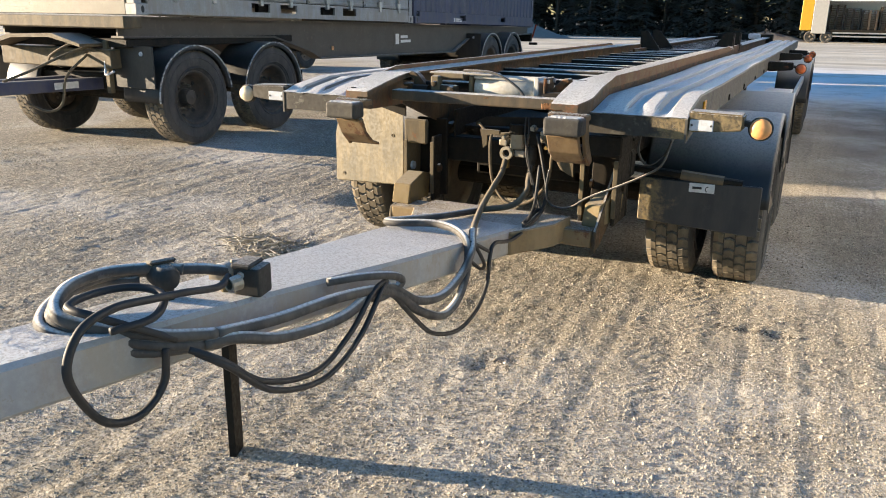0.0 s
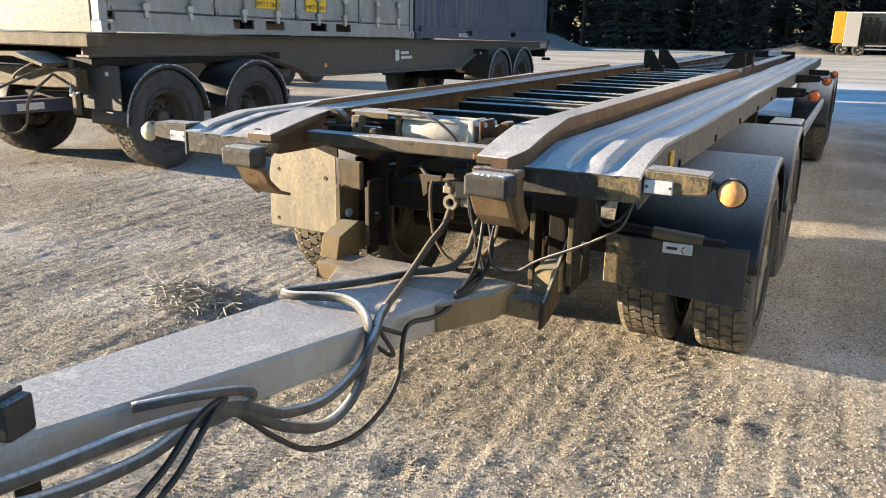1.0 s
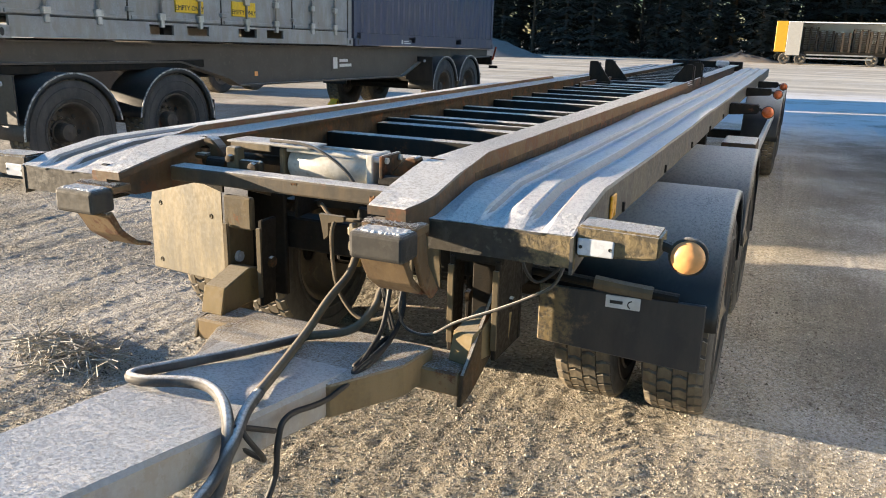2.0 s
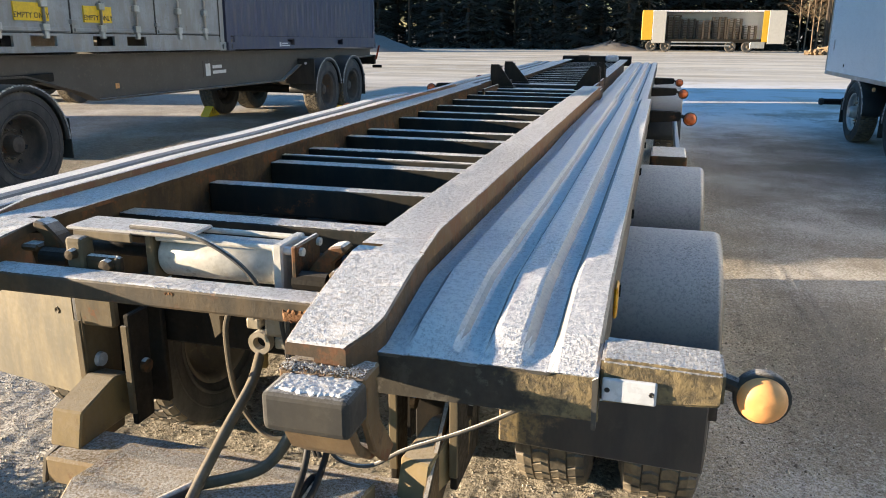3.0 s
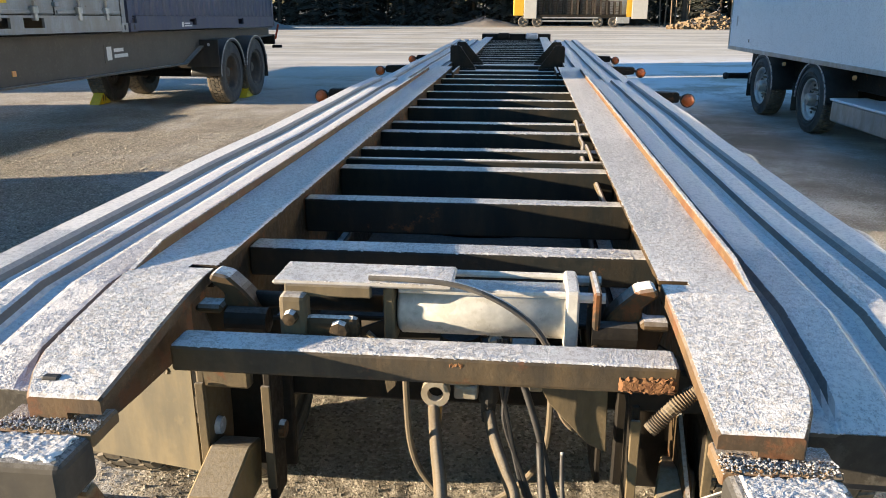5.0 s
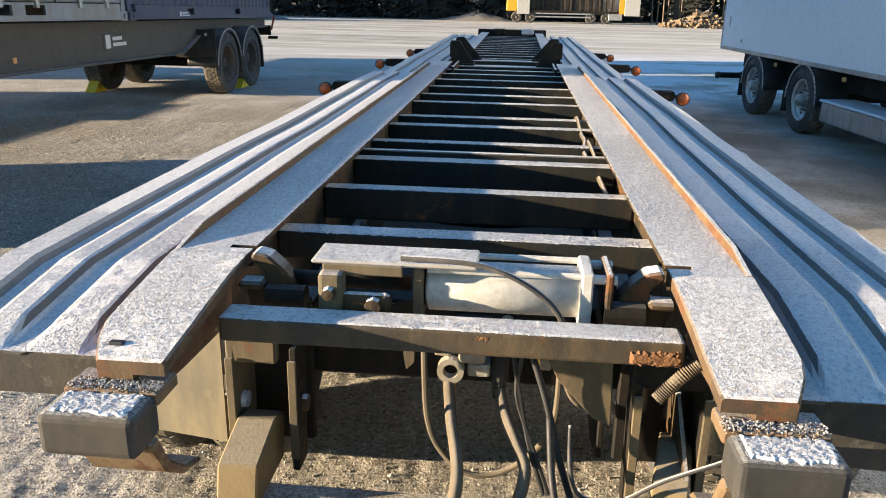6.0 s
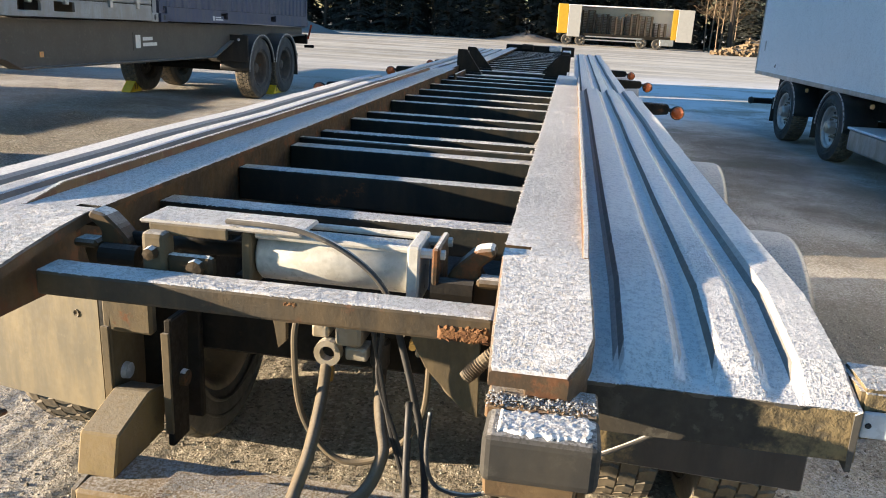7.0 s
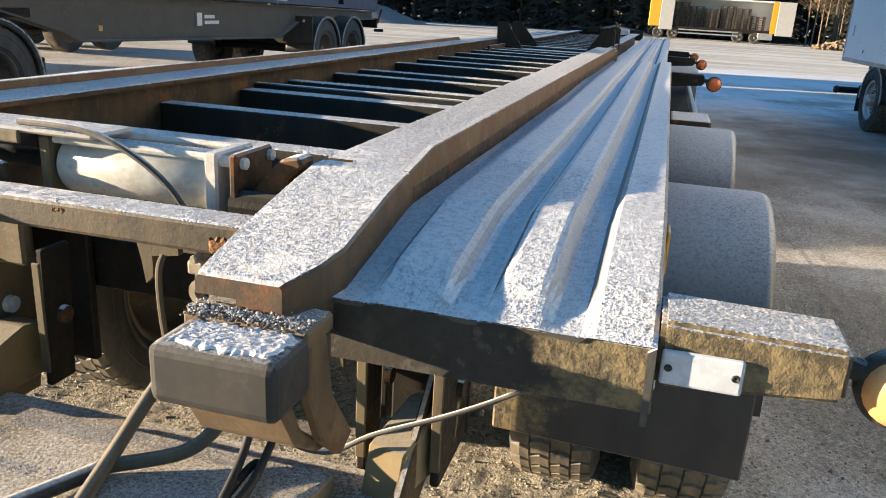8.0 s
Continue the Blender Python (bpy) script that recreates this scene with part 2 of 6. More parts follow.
# darker orange for the far side lenses, their shade put into the colour
M_LENS = plain("lamp_shaded_orange", (0.60, 0.13, 0.03), 0.3)
M_FLAKE = coat("flaking_rust", (0.15, 0.068, 0.027), (0.10, 0.045, 0.02), (0.24, 0.12, 0.045), 0.6, 0.0, 0.95, vary=0.45)


def ground_material():
    m, t, p = nodes_of("frozen_gravel")
    g = t.nodes.new("ShaderNodeNewGeometry")
    s = t.nodes.new("ShaderNodeSeparateXYZ")
    t.links.new(g.outputs["Position"], s.inputs[0])
    big, mid, fine = noise_node(t, 0.35, 6), noise_node(t, 2.3, 7, 0.65), noise_node(t, 70.0, 5, 0.7)
    tracks = noise_node(t, 1.6, 6, 0.6, (3.2, 0.22, 1.0))
    col = mixed(t, ramp(t, mid, 0.35, 0.68), (0.40, 0.35, 0.265), (0.58, 0.515, 0.40))
    col = mixed(t, ramp(t, tracks, 0.42, 0.62, 0, 0.45), col, (0.23, 0.205, 0.165))
    thin_tracks = noise_node(t, 7.0, 6, 0.7, (3.0, 0.13, 1.0))
    col = mixed(t, ramp(t, thin_tracks, 0.45, 0.62, 0, 0.4), col, (0.24, 0.205, 0.15))
    clods = noise_node(t, 14.0, 7, 0.75)
    col = mixed(t, ramp(t, clods, 0.52, 0.66, 0, 0.35), col, (0.155, 0.13, 0.095))
    # greyer, stonier ground beside the drawbar
    side = ramp(t, maths(t, "ADD", s.outputs["X"], maths(t, "MULTIPLY", mid, 1.2)), -0.35, -1.6)
    col = mixed(t, maths(t, "MULTIPLY", side, 0.7), col, mixed(t, ramp(t, clods, 0.42, 0.6), (0.25, 0.235, 0.205), (0.10, 0.095, 0.085)))
    vor = t.nodes.new("ShaderNodeTexVoronoi")
    vor.inputs["Scale"].default_value = 78.0
    t.links.new(g.outputs["Position"], vor.inputs["Vector"])
    grit = t.nodes.new("ShaderNodeSeparateColor")
    t.links.new(vor.outputs["Color"], grit.inputs[0])
    col = mixed(t, ramp(t, grit.outputs[0], 0.0, 1.0, 0.0, 0.85), col, mixed(t, grit.outputs[1], (0.10, 0.086, 0.066), (0.70, 0.635, 0.52)))
    # packed asphalt-like strip on the far side of the trailer
    pack = maths(t, "MULTIPLY", ramp(t, maths(t, "ADD", s.outputs["X"], mid), 1.7, 2.6), ramp(t, s.outputs["Y"], 0.3, 2.0))
    pack = maths(t, "MULTIPLY", pack, ramp(t, s.outputs["Y"], 17.0, 13.0))
    blot = ramp(t, noise_node(t, 0.8, 5, 0.6, (1.0, 0.5, 1.0)), 0.35, 0.65)
    col = mixed(t, maths(t, "MULTIPLY", pack, 0.85), col, mixed(t, blot, (0.128, 0.119, 0.104), (0.24, 0.222, 0.195)))
    patch_far = noise_node(t, 0.16, 6, 0.65, (0.4, 1.0, 1.0))
    yard = ramp(t, s.outputs["Y"], 14.0, 24.0)
    col = mixed(t, maths(t, "MULTIPLY", yard, ramp(t, patch_far, 0.3, 0.6, 0.35, 0.9)), col, mixed(t, ramp(t, noise_node(t, 0.55, 7, 0.7, (0.12, 1.0, 1.0)), 0.38, 0.62), (0.42, 0.365, 0.28), (0.78, 0.71, 0.58)))
    # frost: thin near, patches beyond, more on the far yard
    patch = noise_node(t, 0.55, 6, 0.6)
    streak = noise_node(t, 0.42, 7, 0.7, (0.8, 1.0, 1.0))
    far = ramp(t, maths(t, "ADD", s.outputs["Y"], maths(t, "MULTIPLY", mid, 5.0)), 12.5, 17.5)
    thin = maths(t, "MULTIPLY", ramp(t, maths(t, "ADD", maths(t, "MULTIPLY", patch, 0.6), maths(t, "MULTIPLY", fine, 0.5)), 0.52, 0.68), 0.5)
    sheet = maths(t, "MULTIPLY", ramp(t, maths(t, "ADD", maths(t, "MULTIPLY", streak, 0.8), maths(t, "MULTIPLY", clods, 0.25)), 0.40, 0.54), far)
    sheet = maths(t, "MULTIPLY", sheet, maths(t, "MULTIPLY", ramp(t, s.outputs["X"], -3.0, 1.0, 0.3, 1.0), ramp(t, s.outputs["Y"], 29.0, 23.0, 0.12, 1.0)))
    over = maths(t, "MULTIPLY", ramp(t, maths(t, "ABSOLUTE", s.outputs["X"], 0.0), 1.25, 0.9), ramp(t, s.outputs["Y"], 0.2, 0.7))
    thin = maths(t, "MULTIPLY", thin, ramp(t, over, 0.0, 1.0, 1.0, 0.0))
    ice = maths(t, "MAXIMUM", thin, maths(t, "MULTIPLY", sheet, 0.95))
    col = mixed(t, ice, col, (0.78, 0.775, 0.77))
    t.links.new(col, p.inputs["Base Color"])
    p.inputs["Roughness"].default_value = 0.92
    p.inputs["Specular IOR Level"].default_value = 0.25
    near = ramp(t, s.outputs["Y"], 22.0, 5.0)
    vor2 = t.nodes.new("ShaderNodeTexVoronoi")
    vor2.inputs["Scale"].default_value = 38.0
    t.links.new(g.outputs["Position"], vor2.inputs["Vector"])
    relief(t, maths(t, "MULTIPLY", ramp(t, vor2.outputs["Distance"], 0.0, 0.45, 1.0, 0.0), maths(t, "MULTIPLY", ramp(t, mid, 0.45, 0.6), near)), p, 0.5, 0.008)
    relief(t, maths(t, "MULTIPLY", ramp(t, vor.outputs["Distance"], 0.0, 0.5, 1.0, 0.0), near), p, 0.9, 0.006)
    relief(t, maths(t, "MULTIPLY", fine, near), p, 0.8, 0.014)
    relief(t, maths(t, "MULTIPLY", clods, near), p, 0.6, 0.02)
    relief(t, maths(t, "MULTIPLY", thin_tracks, near), p, 0.5, 0.02)
    relief(t, mid, p, 0.35, 0.05)
    return m


M_GROUND = ground_material()


# ---- builders ----
def thing(name, label, category, group="", kind="", at=(0, 0, 0), turn=0):
    ob = new(name)
    ob.matrix_world = pose(*at, 0, 0, turn)
    ob.empty_display_size = 0.1
    return tagged(ob, label, category, group, kind)


def part(name, bm, material, parent=None, label="", smooth=False, at=None):
    me = bpy.data.meshes.new(name)
    bm.normal_update()
    bm.to_mesh(me)
    bm.free()
    if smooth:
        for f in me.polygons:
            f.use_smooth = True
    for mt in material if isinstance(material, (list, tuple)) else (material,):
        me.materials.append(mt)
    ob = new(name, me)
    if parent:
        ob.parent = parent
    if at:
        ob.matrix_basis = at
    return tagged(ob, label)


def again(ob, m, parent=None):
    """A second object on the mesh of a part."""
    c = ob.copy()
    scene.collection.objects.link(c)
    c.parent = parent or ob.parent
    c.matrix_basis = m
    return c


def add_box(bm, x0, x1, y0, y1, z0, z1, bevel=0.0, segs=1, m=None):
    vs = [bm.verts.new((x, y, z)) for z in (z0, z1) for y in (y0, y1) for x in (x0, x1)]
    fs = [bm.faces.new([vs[i] for i in f]) for f in ((0, 2, 3, 1), (4, 5, 7, 6), (0, 1, 5, 4), (2, 6, 7, 3), (0, 4, 6, 2), (1, 3, 7, 5))]
    out = vs
    if bevel:
        edges = list({e for f in fs for e in f.edges})
        r = bmesh.ops.bevel(bm, geom=edges, offset=bevel, segments=segs, affect="EDGES", profile=0.5)
        out = list({v for f in r["faces"] for v in f.verts} | {v for v in vs if v.is_valid})
    if m is not None:
        for v in out:
            v.co = m @ v.co
    return out


def box(*a, **k):
    bm = bmesh.new()
    add_box(bm, *a, **k)
    return bm


def add_prism(bm, poly, axis, a, b, m=None):
    """A polygon of 2D points, pushed along an axis from a to b (x: points are y, z; y: x, z; z: x, y)."""
    def co(p, d):
        return {"x": (d, p[0], p[1]), "y": (p[0], d, p[1]), "z": (p[0], p[1], d)}[axis]
    lo, hi = [bm.verts.new(co(p, a)) for p in poly], [bm.verts.new(co(p, b)) for p in poly]
    n = len(poly)
    fs = [bm.faces.new(lo), bm.faces.new(hi[::-1])]
    for i in range(n):
        fs.append(bm.faces.new((lo[i], hi[i], hi[(i + 1) % n], lo[(i + 1) % n])))
    bmesh.ops.recalc_face_normals(bm, faces=fs)
    if m is not None:
        for v in lo + hi:
            v.co = m @ v.co
    return fs


def prism(poly, axis, a, b, bevel=0.0, m=None):
    bm = bmesh.new()
    add_prism(bm, poly, axis, a, b, m)
    if bevel:
        bmesh.ops.bevel(bm, geom=list(bm.edges), offset=bevel, segments=1, affect="EDGES", profile=0.5)
    return bm


def curve_points(pts, per=8):
    """A smooth line through the points."""
    p = [Vector(q) for q in pts]
    p = [2 * p[0] - p[1]] + p + [2 * p[-1] - p[-2]]
    out = []
    for i in range(1, len(p) - 2):
        a, b, c, d = p[i - 1:i + 3]
        for k in range(per):
            u = k / per
            out.append(0.5 * (2 * b + (c - a) * u + (2 * a - 5 * b + 4 * c - d) * u * u + (3 * b - a - 3 * c + d) * u ** 3))
    return out + [p[-2]]


def add_tube(bm, pts, r, n=10, caps=True):
    rings = []
    up = Vector((0.12, 0.2, 1)).normalized()
    for i, q in enumerate(pts):
        d = (pts[min(i + 1, len(pts) - 1)] - pts[max(i - 1, 0)]).normalized()
        side = d.cross(up)
        if side.length < 1e-3:
            side = d.cross(Vector((1, 0, 0)))
        side.normalize()
        up = side.cross(d).normalized()
        rad = r(i / (len(pts) - 1)) if callable(r) else r
        rings.append([bm.verts.new(q + rad * (math.cos(2 * math.pi * k / n) * side + math.sin(2 * math.pi * k / n) * up)) for k in range(n)])
    for a, b in zip(rings, rings[1:]):
        for k in range(n):
            bm.faces.new((a[k], a[(k + 1) % n], b[(k + 1) % n], b[k]))
    if caps:
        bm.faces.new(rings[0][::-1])
        bm.faces.new(rings[-1])


def tube(pts, r, n=10, per=8):
    bm = bmesh.new()
    add_tube(bm, curve_points(pts, per) if per else [Vector(p) for p in pts], r, n)
    bmesh.ops.recalc_face_normals(bm, faces=bm.faces)
    return bm


def add_lathe(bm, profile, n, m=None, closed=False, start=0.0, sweep=2 * math.pi):
    """A profile of (along x, radius) turned about the x axis."""
    whole = abs(sweep - 2 * math.pi) < 1e-6
    steps = n if whole else n + 1
    rings = []
    for k in range(steps):
        a = start + sweep * k / n
        ring = [bm.verts.new((x, r * math.cos(a), r * math.sin(a))) for x, r in profile]
        rings.append(ring)
    fs = []
    for k in range(n):
        a, b = rings[k], rings[(k + 1) % steps]
        for i in range(len(profile) - (0 if closed else 1)):
            j = (i + 1) % len(profile)
            fs.append(bm.faces.new((a[i], a[j], b[j], b[i])))
    if closed and not whole:
        fs += [bm.faces.new(rings[0]), bm.faces.new(rings[-1][::-1])]
    bmesh.ops.recalc_face_normals(bm, faces=fs)
    if m is not None:
        for ring in rings:
            for v in ring:
                v.co = m @ v.co
    return fs


def lathe(profile, n=32, m=None, closed=False, start=0.0, sweep=2 * math.pi):
    bm = bmesh.new()
    add_lathe(bm, profile, n, m, closed, start, sweep)
    return bm


def written(name, text, size, material, parent, m):
    """Lettering as a mesh, flat in its own xy plane."""
    cu = bpy.data.curves.new(name, "FONT")
    cu.body, cu.size, cu.align_x, cu.align_y, cu.extrude = text, size, "CENTER", "CENTER", 0.001
    tmp = new(name + "_src", cu)
    me = bpy.data.meshes.new_from_object(tmp.evaluated_get(bpy.context.evaluated_depsgraph_get()))
    bpy.data.objects.remove(tmp)
    me.materials.clear()
    me.materials.append(material)
    ob = new(name, me)
    ob.parent, ob.matrix_basis = parent, m
    return ob


# ---- ground ----
def lattice(x, y, seed):
    """Smooth value noise on arrays."""
    def h(i, j):
        v = np.sin(i * 127.1 + j * 311.7 + seed * 74.7) * 43758.5453
        return v - np.floor(v)
    i, j = np.floor(x), np.floor(y)
    u, v = x - i, y - j
    u, v = u * u * (3 - 2 * u), v * v * (3 - 2 * v)
    return (h(i, j) * (1 - u) + h(i + 1, j) * u) * (1 - v) + (h(i, j + 1) * (1 - u) + h(i + 1, j + 1) * u) * v


def fall(y):
    """The yard falls away gently towards the woods."""
    return -0.0080 * np.clip(np.asarray(y, float) - 17.0, 0, 120)


def ground_height(x, y):
    x, y = np.asarray(x, float), np.asarray(y, float)
    rough = 0.011 * (lattice(x * 1.7, y * 1.7, 1) - 0.5) + 0.004 * (lattice(x * 6, y * 6, 2) - 0.5) + 0.0035 * (lattice(x * 15, y * 15, 3) - 0.5) + 0.004 * (lattice(x * 33, y * 33, 4) - 0.5)
    ruts = 0.0035 * (lattice(x * 11 + 2.2 * y, y * 0.40, 5) - 0.5) + 0.0045 * (lattice(x * 19 + 0.8 * y, y * 0.5, 7) - 0.5)
    lug = 0.0022 * np.clip(lattice(x * 5, y * 5, 9) * 2.4 - 0.9, 0, 1) * (np.sin(2 * math.pi * (y + 0.4 * np.abs(((x + 0.30 * y) * 2.6) % 1 - 0.5)) / 0.075)) * np.clip(1 - np.abs(x + 0.12 * y - 1.05) / 0.28, 0, 1) ** 0.5
    pit = 0.0
    for px, py, r, d in ((0.27, -0.40, 0.10, 0.016), (0.38, -0.30, 0.07, 0.012), (0.20, -0.62, 0.06, 0.01), (1.42, 0.55, 0.07, 0.010), (1.28, 0.56, 0.06, 0.008), (0.12, 0.48, 0.05, 0.01)):
        q = ((x - px) ** 2 + (y - py) ** 2) / r ** 2
        pit = pit + d * (q - 0.8) * np.exp(-q * 1.3)
    left = np.clip(-x - 0.5, 0, 1)
    rough = rough + left * (0.004 * (lattice(x * 8, y * 5, 31) - 0.5) + 0.003 * (lattice(x * 21, y * 21, 32) - 0.5))
    near = np.clip(1.3 - np.hypot(x, y) / 22, 0.05, 1)
    return (rough + ruts + lug * np.clip(2.2 - np.abs(y), 0, 1)) * near + pit + fall(y) - 0.006


def spread(lo, hi, step, far_lo, far_hi, grow=1.13):
    mid = list(np.arange(lo, hi + 1e-6, step))
    s, v, right = step, mid[-1], []
    while v < far_hi:
        s *= grow
        v += s
        right.append(v)
    s, v, left = step, mid[0], []
    while v > far_lo:
        s *= grow
        v -= s
        left.append(v)
    return np.array(left[::-1] + mid + right)


def build_ground():
    xs, ys = spread(-4.6, 2.4, 0.016, -900, 900), spread(-2.4, 3.6, 0.016, -600, 1200)
    gx, gy = np.meshgrid(xs, ys)
    gz = ground_height(gx, gy)
    nx, ny = len(xs), len(ys)
    me = bpy.data.meshes.new("ground")
    idx = np.arange(nx * ny).reshape(ny, nx)
    quads = np.stack([idx[:-1, :-1], idx[:-1, 1:], idx[1:, 1:], idx[1:, :-1]], -1).reshape(-1, 4)
    me.vertices.add(nx * ny)
    me.vertices.foreach_set("co", np.stack([gx, gy, gz], -1).reshape(-1))
    me.loops.add(quads.size)
    me.loops.foreach_set("vertex_index", quads.reshape(-1))
    me.polygons.add(len(quads))
    me.polygons.foreach_set("loop_start", np.arange(len(quads)) * 4)
    me.polygons.foreach_set("use_smooth", np.ones(len(quads), bool))
    me.update(calc_edges=True)
    me.materials.append(M_GROUND)
    tagged(new("ground", me), "tan frozen gravel yard with tyre tracks and hoar frost", "ground", kind="structure")


build_ground()


# ---- wheels ----
def add_tread(bm, r, w, count, rows, x0):
    """Rubber blocks round a tyre, staggered row by row."""
    bw = w / rows
    for k in range(rows):
        cx = x0 + (k + 0.5) * bw
        for i in range(count):
            a = 2 * math.pi * (i + 0.5 * (k % 2)) / count
            da = math.pi / count * 0.93
            hw = bw * 0.475
            drop = 0.010 if k in (0, rows - 1) else 0.0
            vs = []
            for rr, tight in ((r - 0.012, 1.0), (r, 0.94)):
                for sx, sa in ((-1, -0.72), (0.0, -1.05), (1, -0.72), (1, 1.0), (0.0, 0.67), (-1, 1.0)):
                    ang = a + sa * da * tight
                    edge = drop if (sx < 0 and k == 0) or (sx > 0 and k == rows - 1) else 0.0
                    vs.append(bm.verts.new((cx + sx * hw * tight, (rr - edge) * math.cos(ang), (rr - edge) * math.sin(ang))))
            bm.faces.new(vs[6:])
            for j in range(6):
                bm.faces.new((vs[j], vs[(j + 1) % 6], vs[6 + (j + 1) % 6], vs[6 + j]))


def tyre_mesh(r, w, rim, count=40, rows=4):
    bm = bmesh.new()
    h = w / 2
    prof = [(-h * 0.62, rim), (-h * 0.82, rim + 0.012), (-h * 0.95, rim + 0.06), (-h, (r + rim) / 2 + 0.02), (-h * 0.97, r - 0.065), (-h * 0.93, r - 0.035), (-h * 0.84, r - 0.012),
            (h * 0.84, r - 0.012), (h * 0.93, r - 0.035), (h * 0.97, r - 0.065), (h, (r + rim) / 2 + 0.02), (h * 0.95, rim + 0.06), (h * 0.82, rim + 0.012), (h * 0.62, rim)]
    for f in add_lathe(bm, prof, 56):
        f.smooth = True
        f.material_index = 1
    n = len(bm.faces)
    add_tread(bm, r, w * 0.88, count, rows, -w * 0.44)
    # moulded rings on the sidewalls
    for s in (-1, 1):
        for rr in (rim + 0.045, r - 0.085):
            for f in add_lathe(bm, [(s * h * 0.96, rr - 0.008), (s * (h + 0.003), rr - 0.003), (s * (h + 0.003), rr + 0.003), (s * h * 0.97, rr + 0.008)], 56):
                f.material_index = 1
    bm.normal_update()
    return bm


def rim_mesh(rim, w, dish):
    """A dished disc wheel with hand holes; the outer side looks to +x."""
    bm = bmesh.new()
    h = w / 2
    prof = [(-h * 0.8, rim), (-h * 0.75, rim - 0.02), (h * 0.55, rim - 0.03), (h * 0.78, rim - 0.01), (h * 0.86, rim + 0.008), (h * 0.80, rim + 0.012)]
    for f in add_lathe(bm, prof, 40):
        f.smooth = True
    for f in add_lathe(bm, [(h * 0.5, rim - 0.03), (dish + 0.03, rim - 0.055), (dish, rim * 0.62), (dish + 0.012, rim * 0.55), (dish + 0.012, rim * 0.32), (dish, rim * 0.30)], 40):
        f.smooth = True
    return bm


def hub_mesh(rim, dish):
    bm = bmesh.new()
    x = dish + 0.012
    add_lathe(bm, [(x - 0.02, rim * 0.40), (x + 0.02, rim * 0.39), (x + 0.03, rim * 0.34), (x + 0.10, rim * 0.31), (x + 0.13, rim * 0.27), (x + 0.14, rim * 0.10), (x + 0.15, 0.0)], 20)
    return bm


def wheel(parent, r, w, rim, at, side, dish=0.0, outer=True, turn=0.0, metal=None):
    """side 1: the outer face looks to +x."""
    ty = part("tyre", tyre_mesh(r, w, rim), (M_TYRE, M_TYRE_SIDE), parent)
    ty.matrix_basis = Matrix.Translation(at) @ Matrix.Rotation(0 if side > 0 else math.pi, 4, "Z") @ Matrix.Rotation(turn, 4, "X")
    if not outer:
        part("rim", rim_mesh(rim, w, dish), M_RIM, ty, "dusty steel disc rim", at=Matrix.Rotation(math.pi, 4, "Z"))
    else:
        part("rim", rim_mesh(rim, w, dish), metal or M_RIM, ty, "dusty steel disc rim")
        part("hub", hub_mesh(rim, dish), metal or M_RIM, ty)
        x, first, hole = dish + 0.012, None, None
        for i in range(10):
            a = 2 * math.pi * i / 10
            m = Matrix.Translation((0, rim * 0.50 * math.cos(a), rim * 0.50 * math.sin(a)))
            if first:
                again(first, m)
            else:
                first = part("wheel_nut", lathe([(x - 0.005, 0.0), (x - 0.005, 0.018), (x + 0.03, 0.016), (x + 0.034, 0.009), (x + 0.05, 0.008), (x + 0.05, 0.0)], 6), M_RIM, ty, at=m)
        for i in range(8):
            a = 2 * math.pi * (i + 0.5) / 8
            m = Matrix.Translation((0, rim * 0.75 * math.cos(a), rim * 0.75 * math.sin(a)))
            if hole:
                again(hole, m)
            else:
                # black disc painted for the shade inside the hole
                hole = part("hand_hole", lathe([(dish + 0.026, 0.0), (dish + 0.028, 0.022), (dish + 0.020, 0.027)], 10), M_INK, ty, at=m)
    return ty


def guard(parent, r, at, x0, x1, a0, a1, material, edge=None, name="mudguard", thick=0.008, skirt=0.03):
    """An arched mudguard with turned-down rims; angles from +y over the top."""
    bm = bmesh.new()
    prof = [(x0, r - skirt), (x0, r), (x0 + 0.02, r + 0.006), (x1 - 0.02, r + 0.006), (x1, r), (x1, r - skirt), (x1 - thick, r - skirt), (x1 - thick, r - thick), (x0 + thick, r - thick), (x0 + thick, r - skirt)]
    add_lathe(bm, prof, 26, None, True, a0, a1 - a0)
    for f in bm.faces:
        f.smooth = len(f.verts) == 4
    ob = part(name, bm, material, parent)
    ob.matrix_basis = Matrix.Translation(at)
    if edge:
        bm = bmesh.new()
        add_lathe(bm, [(edge - 0.004, r - 0.006), (edge - 0.004, r + 0.009), (edge + 0.006, r + 0.009), (edge + 0.006, r - 0.006)], 26, None, True, a0, a1 - a0)
        part("edge_trim", bm, M_TRIM, ob, "bright metal edge strip")
    return ob


# ---- the empty container trailer ----
trailer = thing("container_trailer", "empty flatbed container trailer with frosted rails and drawbar", "trailer")
RAIL_Z, LEDGE_Z, MEMBER_Z = 1.181, 1.122, 1.114
DECK_X = 0.992      # outer edge of the side decks


def mirror(s, a, b):
    return (a, b) if s > 0 else (-b, -a)


def ribs(x):
    """Height of the pressed ribs across the side deck."""
    h = 0.0
    for a, b, c, d in ((0.632, 0.652, 0.722, 0.752), (0.778, 0.798, 0.848, 0.876), (0.902, 0.922, 1.10, 1.2)):
        u = min(max((x - a) / (b - a), 0), 1) * (1 - min(max((x - c) / (d - c), 0), 1))
        h = max(h, 0.021 * u * u * (3 - 2 * u))
    return h


LEDGE = tuple((x, ribs(x)) for x in [0.590 + 0.0085 * k for k in range(47)]) + ((DECK_X - 0.006, 0.021), (DECK_X, 0.013))


DIP = 0.042


